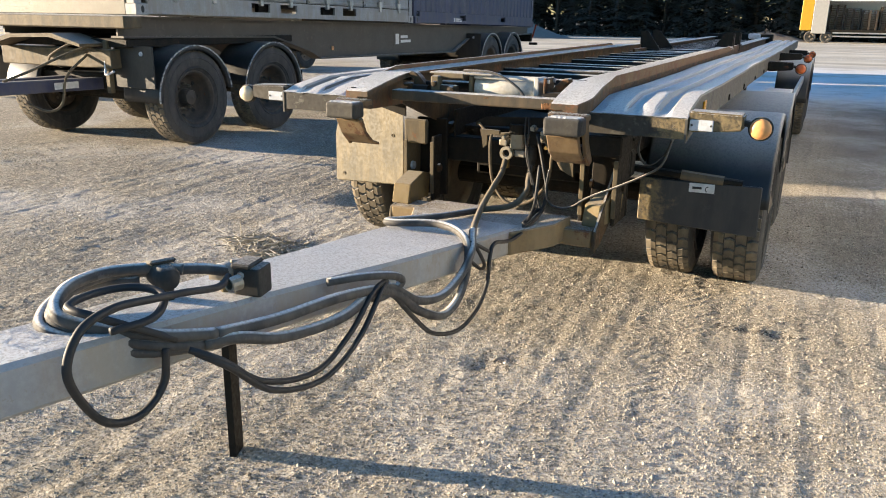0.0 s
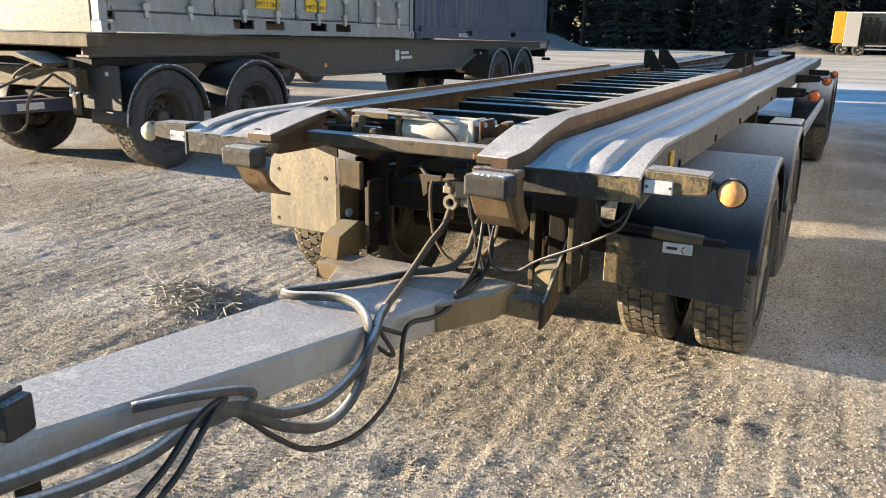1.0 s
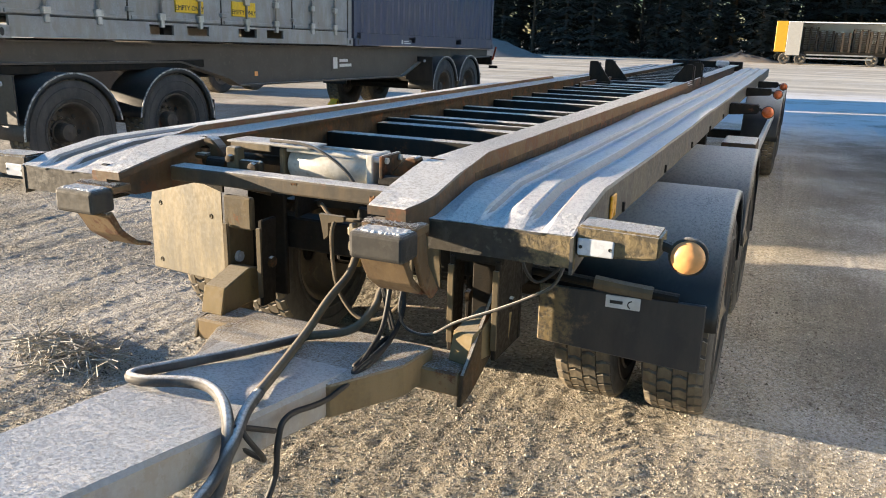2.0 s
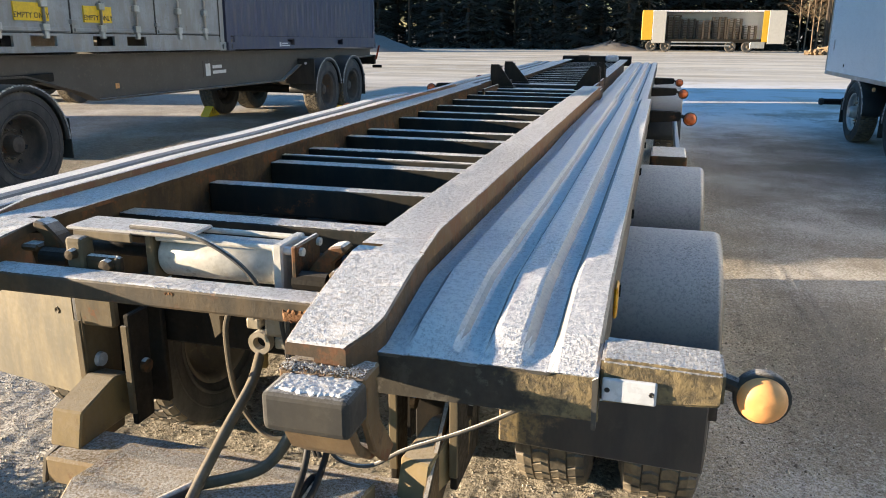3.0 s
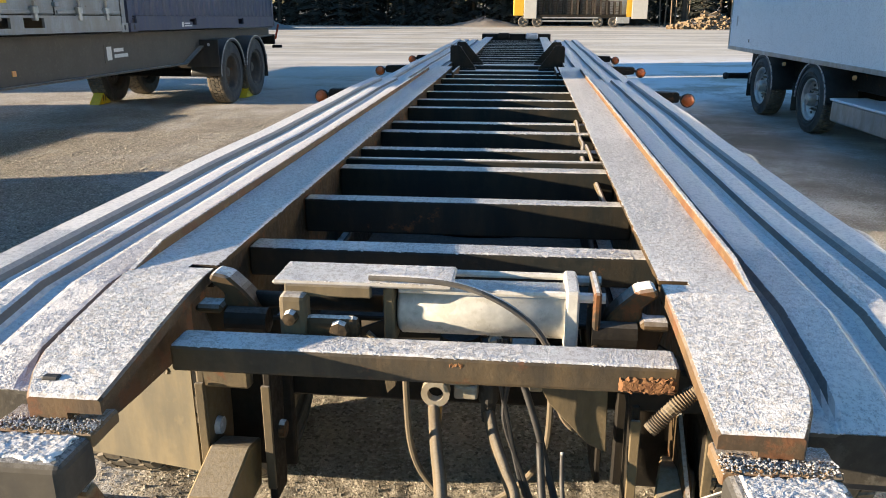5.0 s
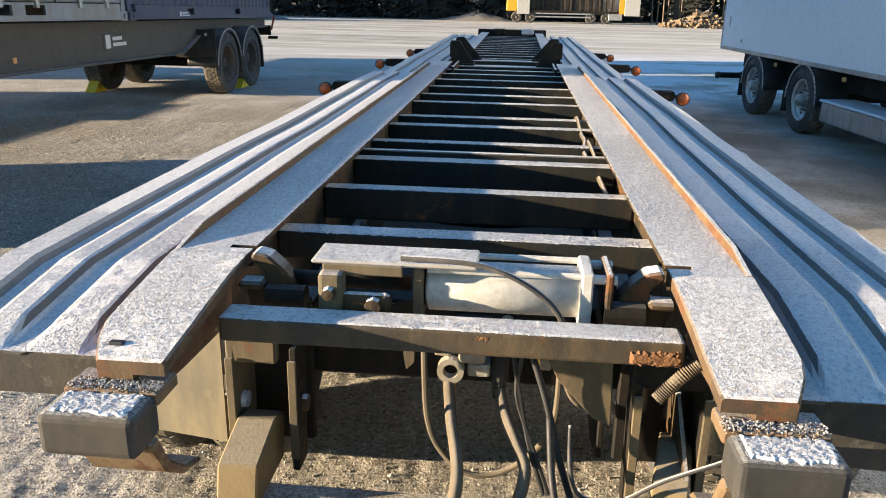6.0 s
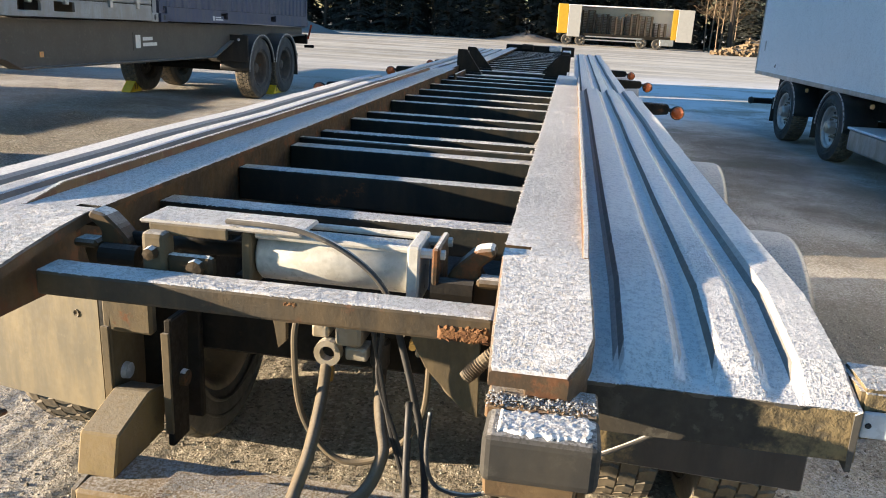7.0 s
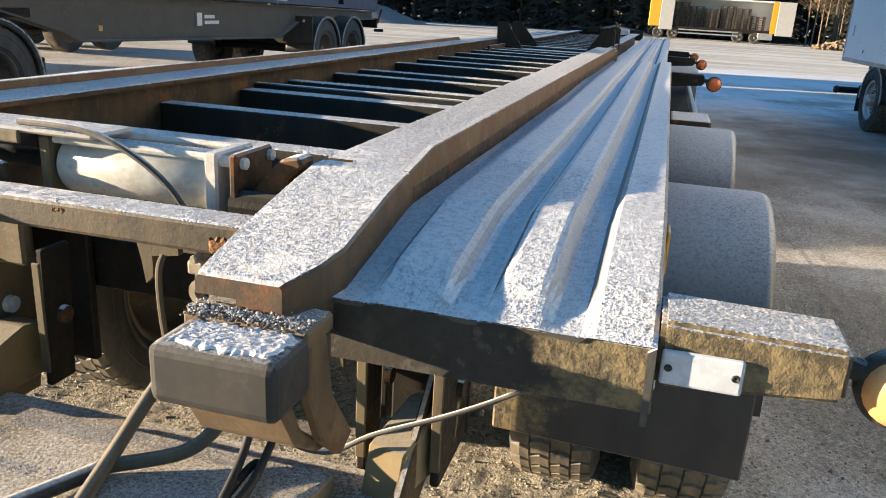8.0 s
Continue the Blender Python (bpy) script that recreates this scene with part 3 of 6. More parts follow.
def ledge_mesh(s, y0, y1, z, inset=0.0, face=0.100):
    """The ribbed side deck: pressed sheet, open below, with a turned-down outer edge and an end plate."""
    bm = bmesh.new()
    top = [(s * (x - inset), z + h) for x, h in LEDGE]
    outer = s * (DECK_X - inset)
    poly = top + [(outer, z - face), (outer - s * 0.008, z - face), (outer - s * 0.010, z - 0.006)] + [(s * (x - inset), z + h - 0.007) for x, h in LEDGE[::-1]]
    steps = max(2, int((y1 - y0) / 0.35))
    rows = []
    for y in [y0, y0 + 0.03, y0 + 0.06, y0 + 0.10, y0 + 0.18, y0 + 0.26, y0 + 0.33] + [y0 + (y1 - y0) * k / steps for k in range(2, steps + 1)]:
        sag = 0.003 * math.sin(y * 2.3 + s) + 0.002 * math.sin(y * 5.1)
        flat = 0.06 + 0.94 * min(1.0, (y - y0) / 0.10)
        dip = DIP * min(1.0, max(0.0, (0.26 - y) / 0.33)) if y0 < 0 else 0.0
        rows.append([bm.verts.new((px, y, pz + sag * flat - dip - (1 - flat) * (pz - z) * (1 if pz > z else 0))) for px, pz in poly])
    for a, b in zip(rows, rows[1:]):
        for i in range(len(poly)):
            j = (i + 1) % len(poly)
            bm.faces.new((a[i], a[j], b[j], b[i]))
    bm.faces.new(rows[0])
    bm.faces.new(rows[-1][::-1])
    bmesh.ops.recalc_face_normals(bm, faces=bm.faces)
    return bm


def ledge_front(s):
    """The end plate under the front edge of the side deck."""
    low = LEDGE_Z - DIP
    poly = [(s * x, low + 0.06 * h - 0.0035) for x, h in LEDGE] + [(s * (DECK_X + 0.003), low - 0.084), (s * 0.590, low - 0.084)]
    bm = bmesh.new()
    add_prism(bm, poly, "y", -0.078, -0.066)
    add_box(bm, *mirror(s, 0.598, DECK_X - 0.004), -0.066, 0.02, low - 0.084, low - 0.076)
    return bm


def lamp_arm(s, y, z, x0, kind, long=False, far=False):
    """A tapered arm that carries a side lamp out past the deck."""
    x1 = 1.198
    bm = bmesh.new()
    poly = [(s * x0, z + 0.035), (s * x1, z + 0.030), (s * x1, z - 0.032), (s * (x1 - 0.03), z - 0.036), (s * x0, z - 0.050)]
    add_prism(bm, poly, "y", y - 0.053, y + 0.053)
    bmesh.ops.bevel(bm, geom=list(bm.edges), offset=0.006, segments=2, affect="EDGES")
    arm = part("lamp_arm", bm, M_END if not far else M_DARK, trailer, "frosted steel lamp arm")
    part("stem", tube([(s * (x1 - 0.01), y, z), (s * 1.220, y - 0.006, z - 0.008), (s * 1.238, y - 0.010, z - 0.018)], 0.014, 10, 4), M_RUBBER, arm)
    cup = [(-0.038, 0.014), (-0.034, 0.034), (-0.015, 0.046), (0.008, 0.047), (0.010, 0.040)]
    turn = Matrix.Translation((s * 1.261, y - 0.010, z - 0.022)) @ Matrix.Rotation(-math.pi / 2, 4, "Z")
    part("lamp_housing", lathe(cup, 24, turn), M_RUBBER, arm, smooth=True)
    lens = [(0.006, 0.041), (0.018, 0.040), (0.030, 0.034), (0.037, 0.020), (0.039, 0.0)]
    part("lamp_lens", lathe(lens, 24, turn), kind, arm, "round side marker lens", smooth=True)
    lens2 = [(-0.030, 0.034), (-0.042, 0.028), (-0.048, 0.014), (-0.049, 0.0)]
    part("rear_lens", lathe(lens2, 24, turn), M_REDLAMP, arm, smooth=True)
    return arm


def frost_patch(x0, x1, y0, y1, z, seed):
    """A thin crust of rime with a ragged rim."""
    bm = bmesh.new()
    nx, ny = 34, 20
    rows = []
    for j in range(ny + 1):
        row = []
        for i in range(nx + 1):
            u, v = i / nx, j / ny
            q = Vector((u * 7, v * 4, seed * 3.1))
            wob = 0.006 * noise.noise(q * 1.7)
            rim = min(u, 1 - u) * (x1 - x0) * 1.0, min(v, 1 - v) * (y1 - y0)
            h = min(1.0, max(0.0, (min(rim) + wob) / 0.006))
            row.append(bm.verts.new((x0 + (x1 - x0) * u + wob, y0 + (y1 - y0) * v + 0.006 * noise.noise(q * 2.3), z - 0.002 + h * (0.007 + 0.0012 * noise.noise(q * 3)))))
        rows.append(row)
    for a, b in zip(rows, rows[1:]):
        for i in range(nx):
            bm.faces.new((a[i], a[i + 1], b[i + 1], b[i]))
    bmesh.ops.recalc_face_normals(bm, faces=bm.faces)
    if sum(f.normal.z for f in bm.faces) < 0:
        bmesh.ops.reverse_faces(bm, faces=bm.faces)
    return bm


def nose_mesh(s):
    """The beam's front end: it widens forward, is cut off aslant and slopes down."""
    bm = bmesh.new()
    rows = []
    for y, xi, xo, zt, zb in ((-0.157, 0.446, 0.562, 1.114, 1.080), (-0.150, 0.444, 0.566, 1.1175, 1.076), (-0.100, 0.441, 0.588, 1.128, 1.045), (-0.052, 0.438, 0.599, 1.138, 1.022), (0.03, 0.435, 0.597, 1.154, 1.02), (0.13, 0.431, 0.593, 1.171, 1.02), (0.21, 0.428, 0.590, RAIL_Z, 1.02), (0.2505, 0.428, 0.588, RAIL_Z, 1.02)):
        c = 0.004 if y < 0.2 else 0.0015
        web, under = xi + 0.055, max(zb, zt - 0.024)
        rows.append([bm.verts.new((s * x, y, z)) for x, z in ((web, zb), (web, under), (xi, under), (xi, zt - c), (xi + c, zt), (xo - c, zt), (xo, zt - c), (xo, zb))])
    for a, b in zip(rows, rows[1:]):
        for i in range(8):
            bm.faces.new((a[i], b[i], b[(i + 1) % 8], a[(i + 1) % 8]))
    bm.faces.new(rows[0])
    bm.faces.new(rows[-1][::-1])
    bmesh.ops.recalc_face_normals(bm, faces=bm.faces)
    return bm


for s in (-1, 1):
    # main beam: web, lower flange, top plate with a sloping nose
    beam = part("main_beam", prism([(0.24, 1.03), (0.24, RAIL_Z - 0.012), (6.9, RAIL_Z - 0.012), (6.9, 0.86), (0.75, 0.86)], "x", *mirror(s, 0.490, 0.506)), M_RAIL, trailer, "dark steel main beam with frosted top flange")
    flange = [(s * x, y) for x, y in ((0.428, 0.270), (0.480, 0.270), (0.480, 0.2505), (0.578, 0.2505), (0.578, 5.30), (0.428, 5.30))]
    part("top_flange", prism(flange, "z", RAIL_Z - 0.012, RAIL_Z), M_RAIL, beam)
    part("lower_flange", box(*mirror(s, 0.440, 0.560), 0.75, 6.9, 0.845, 0.860), M_RAIL, beam)
    part("side_plate", box(*mirror(s, 0.570, 0.588), 0.251, 5.30, 1.03, RAIL_Z - 0.013), M_RAIL, beam)
    nose_part = part("beam_nose", nose_mesh(s), M_NOSE, trailer, "sloping frosted beam nose")
    part("latch_slot", box(*mirror(s, 0.432, 0.478), 0.2512, 0.2695, RAIL_Z - 0.040, RAIL_Z - 0.012), M_DARK, nose_part, "dark latch slot")
    if s < 0:
        # solid black piece in place of the slot's inner shade
        part("bolt_slot", box(-0.560, -0.532, -0.122, -0.106, 1.105, 1.1285, bevel=0.003), M_INK, nose_part, "dark drain slot")
    # rusty guide lip along the outer edge
    lip = [(0.225, RAIL_Z - 0.03), (0.225, RAIL_Z + 0.001), (0.36, RAIL_Z + 0.022), (4.92, RAIL_Z + 0.022), (5.02, RAIL_Z - 0.03)]
    part("guide_lip", prism(lip, "x", *mirror(s, 0.577, 0.5895), bevel=0.002), M_LIP, trailer, "rust-streaked guide lip")
    # front end: shelf, rubber buffer, skid
    shelf = box(*mirror(s, 0.446, 0.608), -0.186, -0.110, 1.050, 1.075, bevel=0.004)
    part("buffer_shelf", shelf, M_RUST, trailer, "rusty shelf with frozen dirt")
    buf = part("rubber_buffer", box(*mirror(s, 0.450, 0.611), -0.265, -0.176, 0.996, 1.070, bevel=0.013, segs=3), M_RUBBER, trailer, "black rubber buffer with frost on top")
    part("frost_cap", frost_patch(*mirror(s, 0.466, 0.600), -0.255, -0.184, 1.068, s), M_CAP, buf, "cap of white hoar frost")
    skid = [(-0.215, 0.990), (-0.170, 0.915), (-0.105, 0.868), (-0.040, 0.850), (-0.038, 0.862), (-0.098, 0.882), (-0.155, 0.930), (-0.190, 0.998)]
    part("nose_skid", prism(skid, "x", *mirror(s, 0.450, 0.588), bevel=0.005), M_RUST, trailer, "worn rusty skid plate")
    side = [(-0.175, 0.99), (-0.170, 1.074), (-0.125, 1.050), (-0.105, 0.96), (-0.035, 0.866), (-0.075, 0.850), (-0.135, 0.905)]
    part("nose_cheek", prism(side, "x", *mirror(s, 0.5905, 0.606), bevel=0.003), M_RUST, trailer)
    # decks
    part("side_deck", ledge_mesh(s, -0.081, 4.72, LEDGE_Z), M_LEDGE, trailer, "ribbed steel side deck under hoar frost")
    part("deck_end_plate", ledge_front(s), M_END, trailer, "chipped end plate, mud and painted sunlight at its right end")
    part("rear_side_deck", ledge_mesh(s, 4.74, 11.7, LEDGE_Z - 0.030, 0.03), M_LEDGE, trailer, "ribbed rear side deck under hoar frost")
    for y in np.arange(0.5, 4.6, 0.82):
        part("deck_bracket", prism([(s * 0.60, 1.07), (s * 1.0, 1.06), (s * 1.0, 1.03), (s * 0.60, 0.92)], "y", y - 0.006, y + 0.006), M_DARK, trailer)
    # rear frame
    bm = bmesh.new()
    add_box(bm, *mirror(s, 0.37, 0.50), 6.62, 11.9, 1.135, 1.150, 0.003)
    add_box(bm, *mirror(s, 0.42, 0.436), 5.3, 11.9, 0.90, 1.135)
    part("rear_beam", bm, M_RAIL, trailer, "frosted rear frame beam")
    # upright stops
    for y, h in ((5.95, 0.20), (6.62, 0.20)):
        bm = bmesh.new()
        a = 0.28 if y < 6.3 else 0.25
        add_prism(bm, [(s * a, 1.115), (s * 0.50, 1.115), (s * 0.50, 1.115 + h), (s * 0.425, 1.115 + h)], "y", y - 0.012, y + 0.012)
        add_box(bm, *mirror(s, 0.41, 0.51), y + 0.012, y + 0.09, 1.115, 1.10 + h, 0.004)
        add_box(bm, *mirror(s, a, 0.51), y - 0.03, y + 0.10, 1.095, 1.118, 0.004)
        part("upright_stop", bm, M_DARK, trailer, "dark gusseted steel stop")
    # lamp arms
    for y, z, arm_kind in ((-0.009, 1.074, M_ORANGE if s > 0 else M_CREAM), (4.28, 1.07, M_LENS), (6.55, 1.06, M_LENS), (8.77, 1.02, M_LENS)):
        arm = lamp_arm(s, y, z, DECK_X + 0.002 if y < 4.5 else DECK_X - 0.028, arm_kind, far=y > 1)
        if y < 1:
            bm = box(*mirror(s, 0.998, 1.090), y - 0.061, y - 0.0535, z - 0.041, z + 0.003, bevel=0.004, segs=2)
            rf = part("reflector", bm, M_PLATE, arm, "white rectangular reflector")
            for x in (1.007, 1.081):
                part("screw", lathe([(0, 0.0), (0.002, 0.004), (0.0, 0.005)], 8, Matrix.Translation((s * x, y - 0.0612, z - 0.019)) @ Matrix.Rotation(-math.pi / 2, 4, "Z")), M_INK, rf)
    # small amber reflector on the deck's outer edge
    part("amber_reflector", box(*mirror(s, DECK_X + 0.0015, DECK_X + 0.009), 0.30, 0.36, 1.045, 1.115, bevel=0.003), M_AMBER, trailer, "small amber side reflector")

# cross members between the beams
MEMBERS = (0.60, 1.09, 1.555, 1.92, 2.37, 2.67, 3.21, 3.60, 4.06, 4.49, 4.95, 5.35)
for i, y in enumerate(MEMBERS):
    deep = 0.105 if i in (1, 2) else 0.075
    bm = bmesh.new()
    w = 0.075 if i in (0, 2) else 0.06
    z = MEMBER_Z - (0.002 * (i % 3))
    add_box(bm, -0.488, 0.488, y, y + w, z - deep, z, 0.007, 2)
    part("cross_member", bm, M_MEMBER, trailer, "dark green cross member with frost on top")
part("cross_angle", box(-0.488, 0.488, 1.655, 1.69, MEMBER_Z - 0.03, MEMBER_Z + 0.012, bevel=0.004), M_MEMBER, trailer)
part("cross_angle", box(-0.488, 0.488, 2.44, 2.50, MEMBER_Z - 0.05, MEMBER_Z - 0.012, bevel=0.004), M_MEMBER, trailer)
for k in range(13):
    y = 6.75 + 0.39 * k
    part("cross_member", box(-0.42, 0.42, y, y + 0.06, 1.03, 1.105, bevel=0.005), M_MEMBER, trailer)
part("stop_beam", box(-0.50, 0.50, 5.86, 6.05, 0.98, 1.098, bevel=0.006), M_MEMBER, trailer, "heavy dark cross beam")
part("stop_beam", box(-0.42, 0.42, 6.52, 6.70, 0.98, 1.098, bevel=0.006), M_MEMBER, trailer)
part("tail_beam", box(-0.55, 0.55, 11.75, 11.92, 1.05, 1.20, bevel=0.008), M_DARK, trailer, "dark tail beam with fittings")
for x in (-0.2, 0.25):
    part("tail_fitting", box(x - 0.1, x + 0.1, 11.65, 11.76, 1.12, 1.215, bevel=0.02), M_PLATE if x > 0 else M_DARK, trailer)
# front cross tube
part("front_cross_tube", box(-0.434, 0.434, 0.046, 0.118, 1.060, 1.111, bevel=0.007, segs=2), M_TUBE, trailer, "front cross tube, frosted with rusty ends")

flip = Matrix.Translation((0, 0.0455, 0)) @ Matrix.Rotation(math.pi / 2, 4, "X")
tube_part = [o for o in trailer.children if o.name == "front_cross_tube"][0]
part("rust_scab", frost_patch(0.335, 0.428, 1.063, 1.092, 0.0, 5), M_FLAKE, tube_part, "flaking orange rust", at=flip)
part("rust_scab", frost_patch(0.05, 0.078, 1.090, 1.104, -0.005, 6), M_FLAKE, tube_part, "flaking orange rust", at=flip)

# locking mechanism: cylinder, its yoke, hooks and cover
CY, CZ = 0.232, 1.128
lock = part("lock_cylinder", lathe([(-0.055, 0.0), (-0.055, 0.046), (-0.048, 0.052), (0.252, 0.052), (0.258, 0.046), (0.258, 0.0)], 36, Matrix.Translation((0, CY, CZ))), M_CYL, trailer, "pale grey locking cylinder", smooth=True)
part("cylinder_flange", box(0.252, 0.276, CY - 0.062, CY + 0.060, CZ - 0.062, CZ + 0.060, bevel=0.004), M_CYL, lock)
part("cylinder_flange", box(0.300, 0.314, CY - 0.066, CY + 0.058, CZ - 0.075, CZ + 0.062, bevel=0.004), M_RAIL, lock)
for dy in (-0.045, 0.045):
    part("flange_bolt", lathe([(0.27, 0.0), (0.27, 0.010), (0.322, 0.010), (0.322, 0.0)], 8, Matrix.Translation((0, CY + dy, CZ + 0.045))), M_CYL, lock)
    part("tie_rod", lathe([(-0.05, 0.0), (-0.05, 0.007), (0.26, 0.007), (0.26, 0.0)], 8, Matrix.Translation((0, CY + dy * 1.1, CZ + 0.050))), M_CYL, lock)
part("cylinder_end", box(-0.078, -0.058, CY - 0.060, CY + 0.058, CZ - 0.060, CZ + 0.055, bevel=0.004), M_TAN, lock)
part("cover_plate", box(-0.280, 0.050, 0.155, 0.266, 1.188, 1.197, bevel=0.004), M_BAR, lock, "bent frosted cover plate")
part("cover_lip", box(-0.255, -0.095, 0.148, 0.157, 1.170, 1.193, bevel=0.003), M_TAN, lock)
part("clevis", box(-0.260, -0.210, 0.122, 0.165, 1.070, 1.180, bevel=0.010, segs=2), M_TAN, lock, "dusty clevis block with a bolt")
part("clevis_bolt", lathe([(0, 0.0), (0, 0.014), (0.018, 0.012), (0.020, 0.0)], 8, Matrix.Translation((-0.236, 0.123, 1.142)) @ Matrix.Rotation(-math.pi / 2, 4, "Z")), M_RAIL, lock)
part("rod", lathe([(-0.34, 0.0), (-0.34, 0.017), (-0.09, 0.017), (-0.09, 0.0)], 14, Matrix.Translation((0, CY, CZ))), M_DARK, lock, smooth=True)
part("link", box(-0.215, -0.115, 0.128, 0.150, 1.095, 1.140, bevel=0.012, segs=2), M_RAIL, lock)
part("link_bolt", lathe([(0, 0.0), (0, 0.018), (0.014, 0.016), (0.016, 0.0)], 8, Matrix.Translation((-0.150, 0.129, 1.118)) @ Matrix.Rotation(-math.pi / 2, 4, "Z")), M_RAIL, lock)
for s in (-1, 1):
    hook = [(s * 0.318, 1.105), (s * 0.345, 1.075), (s * 0.420, 1.060), (s * 0.432, 1.110), (s * 0.392, 1.130), (s * 0.388, 1.150), (s * 0.418, 1.176), (s * 0.410, 1.192), (s * 0.380, 1.186), (s * 0.352, 1.160), (s * 0.330, 1.135)]
    hk = part("lock_hook", prism(hook, "y", 0.195, 0.245, bevel=0.005), M_RAIL, trailer, "dark rusty cast lock hook with frost")
    part("hook_pin", lathe([(0.30, 0.0), (0.30, 0.024), (0.38, 0.024), (0.38, 0.0)], 14, Matrix.Scale(s, 4, (1, 0, 0)) @ Matrix.Translation((0, 0.185, 1.105))), M_DARK, hk)
    part("hook_shoe", box(*mirror(s, 0.385, 0.438), 0.170, 0.215, 1.118, 1.136, bevel=0.006), M_RAIL, hk)
part("cylinder_hose", tube([(-0.10, 0.160, 1.207), (-0.02, 0.152, 1.209), (0.05, 0.148, 1.205), (0.11, 0.146, 1.188), (0.165, 0.150, 1.155), (0.205, 0.155, 1.115), (0.235, 0.165, 1.06)], 0.006, 8), M_HOSE, lock, "thin black hydraulic hose")
part("beam_cable", tube([(0.425, 2.95, 1.05), (0.422, 2.70, 1.12), (0.42, 2.35, 1.095), (0.415, 2.1, 1.11), (0.40, 1.9, 1.09), (0.42, 1.62, 1.08), (0.445, 1.4, 1.03)], 0.010, 8), M_TAN, trailer, "pale conduit along the beam")
part("beam_cable", tube([(0.44, 2.3, 1.07), (0.425, 2.05, 1.115), (0.432, 1.85, 1.10), (0.45, 1.6, 1.03)], 0.008, 8), M_TAN, trailer)

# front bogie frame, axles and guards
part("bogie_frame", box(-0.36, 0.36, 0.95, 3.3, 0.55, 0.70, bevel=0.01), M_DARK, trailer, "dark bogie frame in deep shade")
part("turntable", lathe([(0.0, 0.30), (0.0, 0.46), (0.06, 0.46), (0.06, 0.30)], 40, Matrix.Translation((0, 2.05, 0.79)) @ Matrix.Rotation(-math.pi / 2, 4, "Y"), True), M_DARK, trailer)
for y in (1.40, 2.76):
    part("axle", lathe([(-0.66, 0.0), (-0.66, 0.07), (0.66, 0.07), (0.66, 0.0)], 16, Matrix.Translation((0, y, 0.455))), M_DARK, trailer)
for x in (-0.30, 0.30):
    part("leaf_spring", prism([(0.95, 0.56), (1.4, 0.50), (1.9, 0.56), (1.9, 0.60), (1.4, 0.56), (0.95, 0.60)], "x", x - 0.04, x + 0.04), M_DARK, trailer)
# unseen panel, added to keep low sun off the ground under the trailer
part("side_skirt", box(-1.306, -1.294, 1.72, 2.44, 0.10, 0.80, bevel=0.004), M_GUARD_DRY, trailer, "unseen black skirt added to block sun between the wheels")
